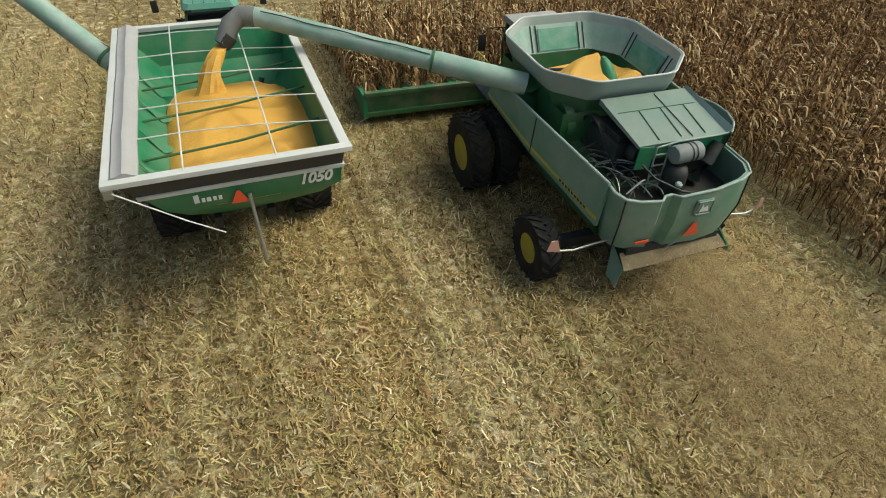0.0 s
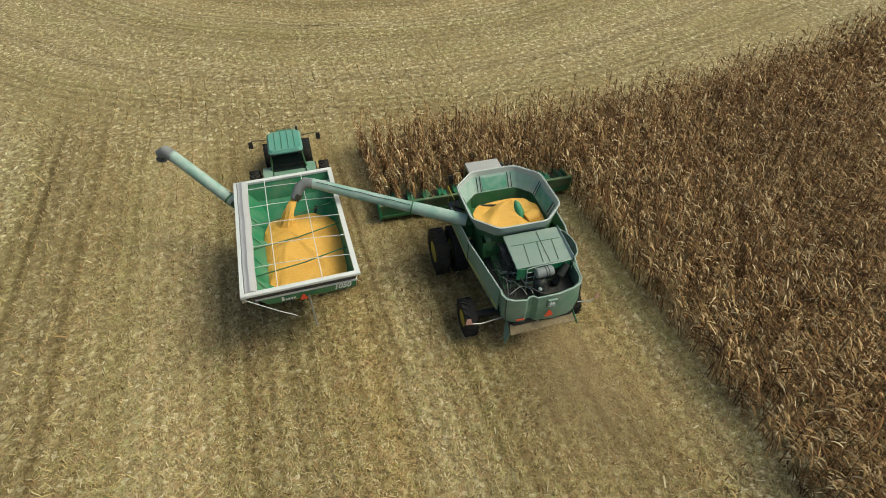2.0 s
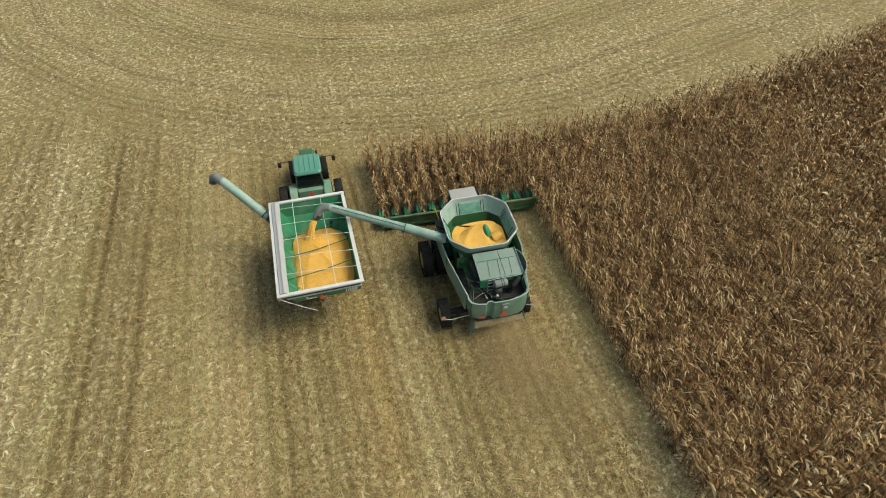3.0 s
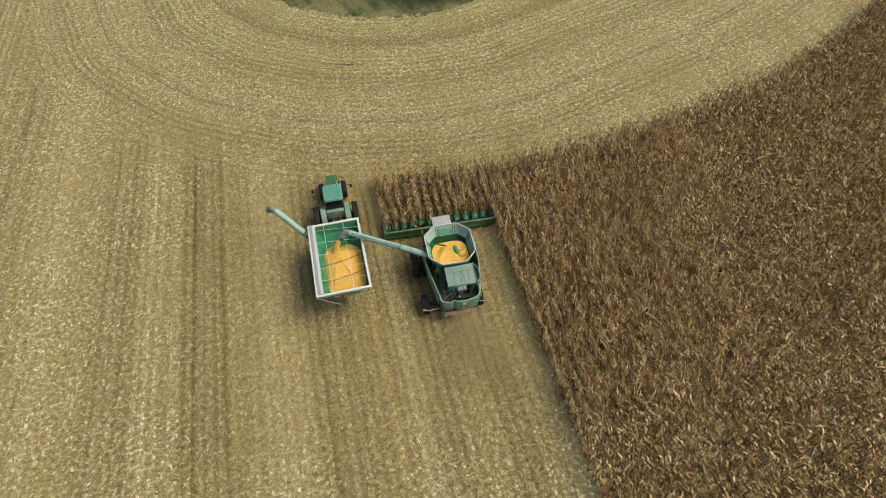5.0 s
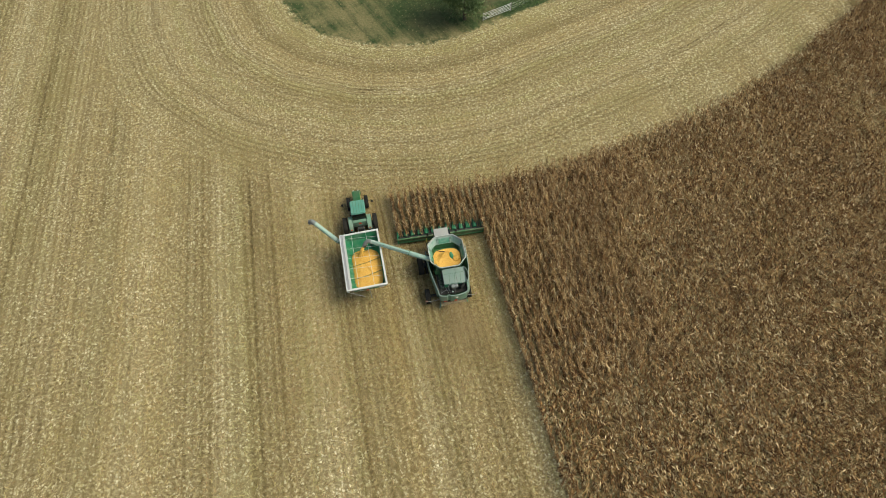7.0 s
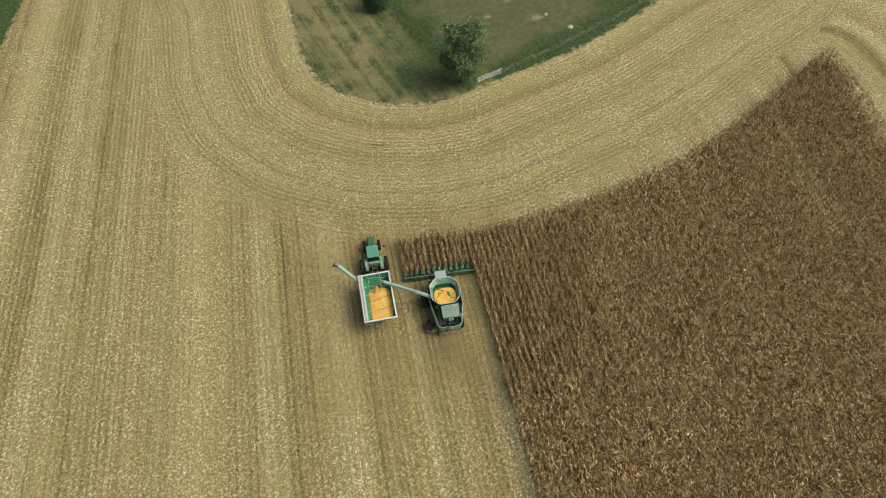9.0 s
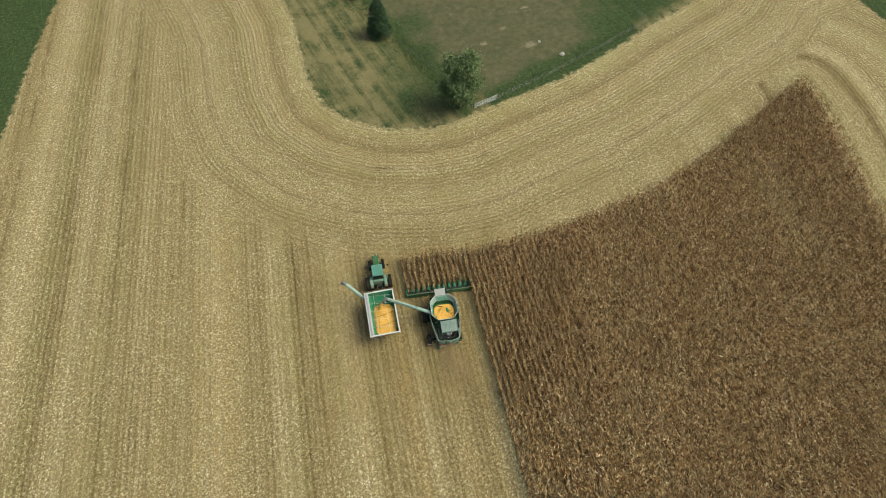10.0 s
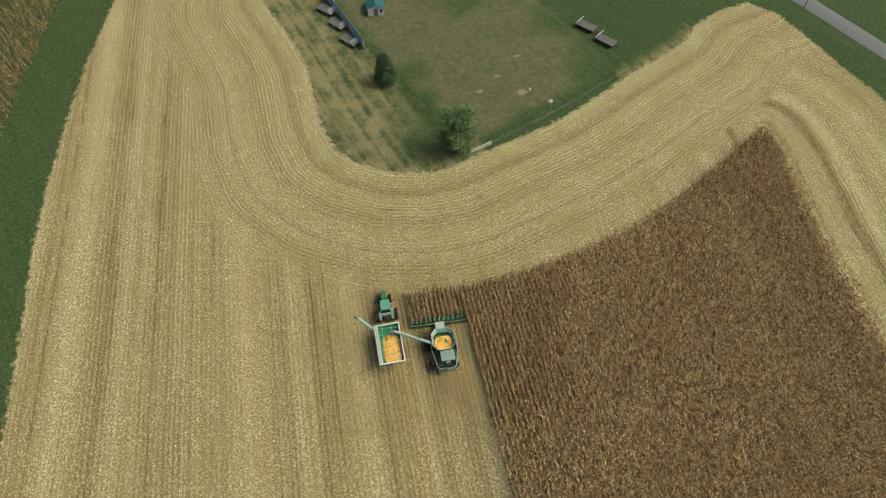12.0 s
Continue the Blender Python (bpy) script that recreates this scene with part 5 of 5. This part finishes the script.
dry_blade = strewn("dry_grass", [(0.0, (0.10, 0.09, 0.04)), (0.5, (0.2, 0.165, 0.075)), (1.0, (0.34, 0.28, 0.14))], 0.7, 0.2, 0.2, 0.4)
timber = worn("grey_timber", (0.125, 0.112, 0.10), (0.20, 0.18, 0.15), 0.85, amount=0.6, scale=3.0)
pale_timber = worn("pale_timber", (0.36, 0.35, 0.32), (0.34, 0.31, 0.26), 0.8, amount=0.4, scale=3.0)
blue_board = worn("blue_grey_board", (0.30, 0.37, 0.47), (0.40, 0.41, 0.43), 0.7, amount=0.4, scale=2.0)
teal_roof = worn("teal_metal_roof", (0.022, 0.115, 0.105), (0.08, 0.14, 0.12), 0.45, amount=0.35, scale=1.2)
wall_white = worn("white_board", (0.56, 0.56, 0.53), (0.4, 0.37, 0.31), 0.7, amount=0.3, scale=1.5)
stone = worn("pale_stone", (0.40, 0.37, 0.31), (0.36, 0.32, 0.25), 0.9, amount=0.4, scale=3.0)


def cards(centres, size, seed, flat=0.6):
    """Leaf-sized quads, one at each centre, turned at random."""
    r = np.random.default_rng(seed)
    m = len(centres)
    n1 = r.normal(0, 1, (m, 3))
    n1[:, 2] *= flat
    n1 /= np.linalg.norm(n1, axis=1)[:, None]
    n2 = np.cross(n1, r.normal(0, 1, (m, 3)))
    n2 /= np.linalg.norm(n2, axis=1)[:, None]
    s1 = (size * r.uniform(0.6, 1.4, m))[:, None]
    u, w = n1 * s1, n2 * s1 * 0.55
    v = np.stack([centres - u, centres + w * 0.9, centres + u, centres - w], 1).reshape(-1, 3)
    return v, np.arange(m * 4).reshape(-1, 4)


def broadleaf_tree(m, height, spread, seed):
    r = np.random.default_rng(seed)
    t = thing("tree", m, "small broadleaf tree with an airy green crown", "tree")
    top = Vector((0.3, 0.2, height * 0.8))
    trunk = part("trunk", tube([(0, 0, -0.1), (0.05, 0.02, height * 0.15), (0.12, 0.1, height * 0.45), top], [0.28, 0.2, 0.13, 0.04], 10), bark, t)
    pts = []
    for k in range(34):
        f = r.uniform(0.12, 0.95)
        a = k * 2.4 + r.normal(0, 0.3)
        base = Vector((0.1 * f, 0.1 * f, height * 0.8 * f))
        reach = spread * (1.0 - 1.9 * (f - 0.5) ** 2) * r.uniform(0.55, 1.05)
        tip = base + Vector((math.cos(a) * reach, math.sin(a) * reach, height * r.uniform(0.06, 0.26)))
        mid = base.lerp(tip, 0.5) + Vector((0, 0, -0.1 * reach))
        part("limb", tube([base, mid, tip], [0.07, 0.045, 0.015], 6), bark, trunk)
        for q in range(5):
            c = np.array(base.lerp(tip, r.uniform(0.4, 1.05)))
            n = r.integers(60, 120)
            pts.append(c + r.normal(0, 1, (n, 3)) * np.array([0.72, 0.72, 0.5]) * r.uniform(0.6, 1.3))
    v, f = cards(np.concatenate(pts), 0.18, seed + 1)
    crown = new("crown", mesh_from("crown", v, [f], leaf))
    crown.parent = t
    return t


def conifer(m, height, spread, seed):
    r = np.random.default_rng(seed)
    t = thing("conifer", m, "dark green bushy conifer", "tree")
    part("trunk", tube([(0, 0, -0.1), (0, 0, height * 0.95)], [0.22, 0.03], 8), bark, t)
    pts = []
    for k in range(260):
        f = r.random() ** 0.8
        a = r.uniform(0, 6.28)
        reach = spread * (1 - f) ** 0.45 * min(1, 0.72 + 1.4 * f) * r.uniform(0.8, 1.06) + 0.15
        z = height * (0.05 + 0.93 * f)
        n = 44
        q = r.random(n) ** 0.5
        line = np.stack([np.cos(a) * reach * q, np.sin(a) * reach * q, z - 0.3 * reach * q + 0.0 * q], 1)
        pts.append(line + r.normal(0, 0.13, (n, 3)))
    v, fc = cards(np.concatenate(pts), 0.16, seed + 1)
    crown = new("crown", mesh_from("crown", v, [fc], needle))
    crown.parent = t
    return t


broadleaf_tree(pose(7.0, 38.2, 0), 11.5, 3.6, 41)
conifer(pose(-4.0, 61.3, 0), 8.0, 2.65, 42)


def grass(name, count, where, height, mat, label, seed):
    """Upright blades in small tufts."""
    r = np.random.default_rng(seed)
    px, py = where(r, count)
    m = len(px)
    a, h = r.uniform(0, 6.28, m), height * r.uniform(0.5, 1.4, m)
    wx, wy = np.cos(a) * 0.09, np.sin(a) * 0.09
    lx, ly = r.normal(0, 0.6, m) * h, r.normal(0, 0.6, m) * h
    z0 = np.zeros(m)
    v = np.stack([np.stack([px - wx, py - wy, z0], 1), np.stack([px + wx, py + wy, z0], 1), np.stack([px + lx + wx * 0.2, py + ly + wy * 0.2, h], 1), np.stack([px + lx - wx * 0.2, py + ly - wy * 0.2, h], 1)], 1).reshape(-1, 3)
    me = mesh_from(name, v, [np.arange(m * 4).reshape(-1, 4)], mat)
    return tagged(new(name, me), label, "grass", kind="stuff")


def along_line(line, width):
    def pick(r, n):
        seg = np.array([math.dist(a, b) for a, b in zip(line, line[1:])])
        k = r.choice(len(seg), n, p=seg / seg.sum())
        p, q, f = np.array(line)[k], np.array(line)[k + 1], r.random(n)[:, None]
        xy = p + (q - p) * f + r.normal(0, width, (n, 2))
        ok = ~inside(xy[:, 0], xy[:, 1], FIELD)
        return xy[ok, 0], xy[ok, 1]
    return pick


def in_ring(ring, extra=None):
    def pick(r, n):
        xs, ys = [p[0] for p in ring], [p[1] for p in ring]
        x, y = r.uniform(min(xs), max(xs), n), r.uniform(min(ys), max(ys), n)
        ok = inside(x, y, ring) & ~inside(x, y, FIELD)
        return x[ok], y[ok]
    return pick


FENCE_LINE = [(9.5, 37.2), (14.1, 38.7), (25, 42.7), (36, 47.4), (49.7, 53.9)]
grass("tall_grass", 1800, along_line([(x - 0.3, y + 0.5) for x, y in FENCE_LINE], 0.9), 0.2, blade, "tall weeds growing along the fence", 51)
grass("tall_grass", 26000, in_ring([(50.5, 54.5), (62, 58.5), (76, 69), (86, 74), (86, 114), (38, 114), (38, 90), (47, 70)]), 0.15, blade, "lush green grass beside the paddock", 52)
grass("tall_grass", 9000, in_ring([(-19, 50), (-17, 44), (-13, 39), (-1, 34.3), (7, 35.5), (4.5, 47), (-7, 73), (-16, 98), (-29, 116), (-36, 116), (-23, 75)]), 0.16, dry_blade, "dry yellowing grass on the field corner", 53)
grass("tall_grass", 5200, along_line([(8, 39.5), (4.5, 47), (-1.5, 59), (-7, 73)], 1.7), 0.2, blade, "rough green weeds beneath the trees", 54)
grass("tall_grass", 26000, in_ring([(-84, -40), (-72.8, -40), (-73, 40), (-72, 75), (-64, 108), (-74, 118), (-82, 95), (-84, 60)]), 0.14, blade, "mown green grass strip beside the field", 55)
grass("tall_grass", 9000, in_ring([(89, 66), (98, 37), (104, 0), (108, 0), (104, 48), (97, 66)]), 0.15, blade, "green roadside verge", 56)


def wire_fence(line, gap, height, label):
    f = thing("fence", pose(line[0][0], line[0][1], 0), label, "fence")
    o = Vector((line[0][0], line[0][1], 0))
    tops = []
    for a, b in zip(line, line[1:]):
        n = max(1, round(math.dist(a, b) / gap))
        for k in range(n):
            p = Vector((a[0] + (b[0] - a[0]) * k / n, a[1] + (b[1] - a[1]) * k / n, 0)) - o
            part("post", tube([p + Vector((0, 0, -0.1)), p + Vector((0.02, 0, height))], [0.06, 0.05], 7), timber, f)
            tops.append(p)
    for z in (0.4, 0.75, 1.1):
        part("wire", tube([p + Vector((0, 0, z)) for p in tops], 0.009, 4), bare_steel, f)
    return f


wire_fence(FENCE_LINE[1:] + [(46.8, 67), (41.2, 81), (36, 90)], 4.0, 1.3, "weathered post and wire paddock fence")
wire_fence([(5.6, 46.8), (1.1, 54.4), (-2.2, 60.5), (-6.6, 72.6)], 4.0, 1.2, "low post and wire fence between trees")


def farm_gate(m, width):
    g = thing("farm_gate", m, "pale metal field gate, closed", "gate")
    for x in (0, width):
        part("upright", tube([(x, 0, 0), (x, 0, 1.35)], 0.06, 8), pale_timber, g)
    for k in range(5):
        part("bar", tube([(0, 0, 0.25 + 0.24 * k), (width, 0, 0.25 + 0.24 * k)], 0.03, 6), white_rim, g)
    part("brace", tube([(0, 0, 0.25), (width, 0, 1.2)], 0.025, 6), white_rim, g)
    return g


farm_gate(pose(9.5, 37.25, 0, 0, 0, 17.5), 4.75)


def hut(m):
    h = thing("hut", m, "small white field hut with a teal metal roof", "hut")
    part("wall", loft([rect(1.9, -2.3, 2.3, 0), rect(1.9, -2.3, 2.3, 2.1)], None, (True, True)), wall_white, h)
    for s in (-1, 1):
        part("gable", sheet([(-1.9, s * 2.28, 2.1), (1.9, s * 2.28, 2.1), (0, s * 2.28, 3.1)], 0.05), wall_white, h)
    for s in (-1, 1):
        slope = part("roof", sheet([(0, -2.6, 3.16), (s * 2.2, -2.6, 2.02), (s * 2.2, 2.6, 2.02), (0, 2.6, 3.16)], 0.06), teal_roof, h)
        for k in range(9):
            y = -2.5 + k * 0.62
            part("rib", tube([(s * 0.02, y, 3.2), (s * 2.19, y, 2.07)], 0.025, 4), teal_roof, slope)
    part("ridge", tube([(0, -2.62, 3.19), (0, 2.62, 3.19)], 0.06, 6), teal_roof, h)
    part("door", box(-0.5, 0.5, -2.36, -2.3, 0.0, 1.95, 0.01), timber, h)
    part("window", box(1.05, 1.6, -2.35, -2.3, 1.0, 1.6, 0.01), glass, h)
    return h


hut(pose(-2.2, 87.6, 0, 0, 0, -6))


def flat_wagon(m, label):
    w = thing("flat_wagon", m, label, "wagon", "flat wagons in the yard")
    for k in range(8):
        x = -1.05 + k * 0.3
        part("plank", box(x - 0.14, x + 0.14, -2.4, 2.4, 0.92, 0.98, 0.008), timber, w)
    for y in (-1.6, 0, 1.6):
        part("bearer", box(-1.15, 1.15, y - 0.07, y + 0.07, 0.78, 0.92, 0.01), dark_steel, w)
    part("pole", box(-0.09, 0.09, -2.2, 3.4, 0.62, 0.78, 0.01), dark_steel, w)
    rack = part("end_rack", tube([(-1.15, -2.30, 0.95), (-1.15, -1.75, 1.9)], 0.05, 6), pale_timber, w, "pale slatted end rack")
    for x in (-0.4, 0.4, 1.15):
        part("stake", tube([(x, -2.30, 0.95), (x, -1.75, 1.9)], 0.05, 6), pale_timber, rack)
    for k in range(3):
        part("rail", box(-1.25, 1.25, -2.36 + 0.26 * k, -2.24 + 0.26 * k, 1.12 + 0.38 * k, 1.20 + 0.38 * k, 0.01), wall_white, rack)
    for x in (-0.85, 0.85):
        for y in (-1.6, 1.6):
            part("wheel", lathe([(0.05, -0.1), (0.3, -0.11), (0.38, -0.07), (0.38, 0.07), (0.3, 0.11), (0.05, 0.1)], (x, y, 0.38), (1, 0, 0), 16), rubber, w)
        part("axle", tube([(-0.85, 1.6 if x > 0 else -1.6, 0.42), (0.85, 1.6 if x > 0 else -1.6, 0.42)], 0.06, 6), dark_steel, w)
    return w


for x, y, turn in ((-18.6, 97.6, 42), (-13.9, 89.2, 40), (-11.9, 83.2, 37), (-9.9, 76.6, 38)):
    flat_wagon(pose(x, y, 0, 0, 0, turn), "weathered flat hay wagon with pale end rack")
for x, y, turn in ((45.6, 70.0, 219), (48.2, 64.0, 217)):
    flat_wagon(pose(x, y, 0, 0, 0, turn), "grey flat hay wagon parked at the fence")


def board_fence(a, b, height):
    f = thing("board_fence", pose(a[0], a[1], 0), "long blue-grey board windbreak fence", "fence")
    n = 44
    d = Vector((b[0] - a[0], b[1] - a[1], 0))
    turn = Matrix.Rotation(math.atan2(d.y, d.x), 4, "Z")
    step = d.length / n
    for k in range(n):
        lean = 0.03 * math.sin(k * 1.7)
        part("board", box(k * step + 0.02, (k + 1) * step - 0.04, -0.03 + lean, 0.03 + lean, 0.05, height + 0.05 * math.sin(k * 2.3), 0, None, turn), blue_board, f)
    for z in (0.5, height - 0.3):
        part("rail", box(0, d.length, 0.05, 0.13, z, z + 0.1, 0, None, turn), timber, f)
    for k in range(0, n + 1, 6):
        part("post", box(k * step - 0.07, k * step + 0.07, 0.06, 0.2, -0.1, height + 0.05, 0, None, turn), timber, f)
    part("footing", box(0, d.length, -0.06, 0.06, 0.0, 0.12, 0, None, turn), timber, f)


board_fence((-7.0, 73.6), (-16.6, 104.0), 3.0)


def boulder(m, size, seed, label):
    bm = bmesh.new()
    bmesh.ops.create_icosphere(bm, subdivisions=3, radius=1)
    for v in bm.verts:
        k = 1 + 0.3 * noise.noise(v.co * 1.3 + Vector((seed, 0, 0)))
        v.co = Vector((v.co.x * size * k, v.co.y * size * 0.7 * k, max(-0.1, v.co.z * size * 0.55 * k)))
    ob = part("boulder", bm, stone, None)
    ob.matrix_world = m
    tagged(ob, label, "stone")


boulder(pose(29.7, 48.1, 0.1, 0, 0, 30), 0.62, 3, "pale boulder lying in the paddock")
boulder(pose(26.5, 52.7, 0.08, 0, 0, 80), 0.45, 7, "small pale stone beside bare earth")


# road beyond the field
def road():
    n = Nodes("asphalt", 0.85, 0.0, 0.25)
    v = n.coords(world_space=True)
    col = n.ramp(n.noise(v, 14.0, 4.0), [(0.3, (0.10, 0.10, 0.098)), (0.7, (0.19, 0.188, 0.18))])
    col = n.mix(n.math("MULTIPLY", n.math("SUBTRACT", n.noise(v, 0.5, 4.0), 0.5, True), 2.0, True), col, (0.13, 0.125, 0.115))
    n.bump(n.noise(v, 40.0, 2.0), 0.3, 0.01)
    mat = n.color(col)
    line = [(86, 112), (95.5, 85.5), (100.3, 74.5), (103.6, 65.5), (109, 50.5), (114, 36), (123, 6), (130, -30)]
    rings = []
    for i, p in enumerate(line):
        a, b = line[max(0, i - 1)], line[min(len(line) - 1, i + 1)]
        d = Vector((b[0] - a[0], b[1] - a[1], 0)).normalized()
        s = Vector((d.y, -d.x, 0))
        c = Vector((p[0], p[1], 0))
        rings.append([c - s * 2.6, c - s * 2.3 + Vector((0, 0, 0.13)), c + Vector((0, 0, 0.17)), c + s * 2.3 + Vector((0, 0, 0.13)), c + s * 2.6])
    ob = part("road", loft(rings), mat, None)
    tagged(ob, "narrow grey asphalt country road", "road", kind="structure")


road()
pole = thing("utility_pole", pose(100.6, 66.4, 0), "slender grey roadside pole", "pole")
part("shaft", tube([(0, 0, -0.2), (0, 0, 7.0)], [0.12, 0.08], 8), timber, pole)
part("crossarm", box(-0.6, 0.6, -0.05, 0.05, 6.5, 6.62, 0.01), timber, pole)
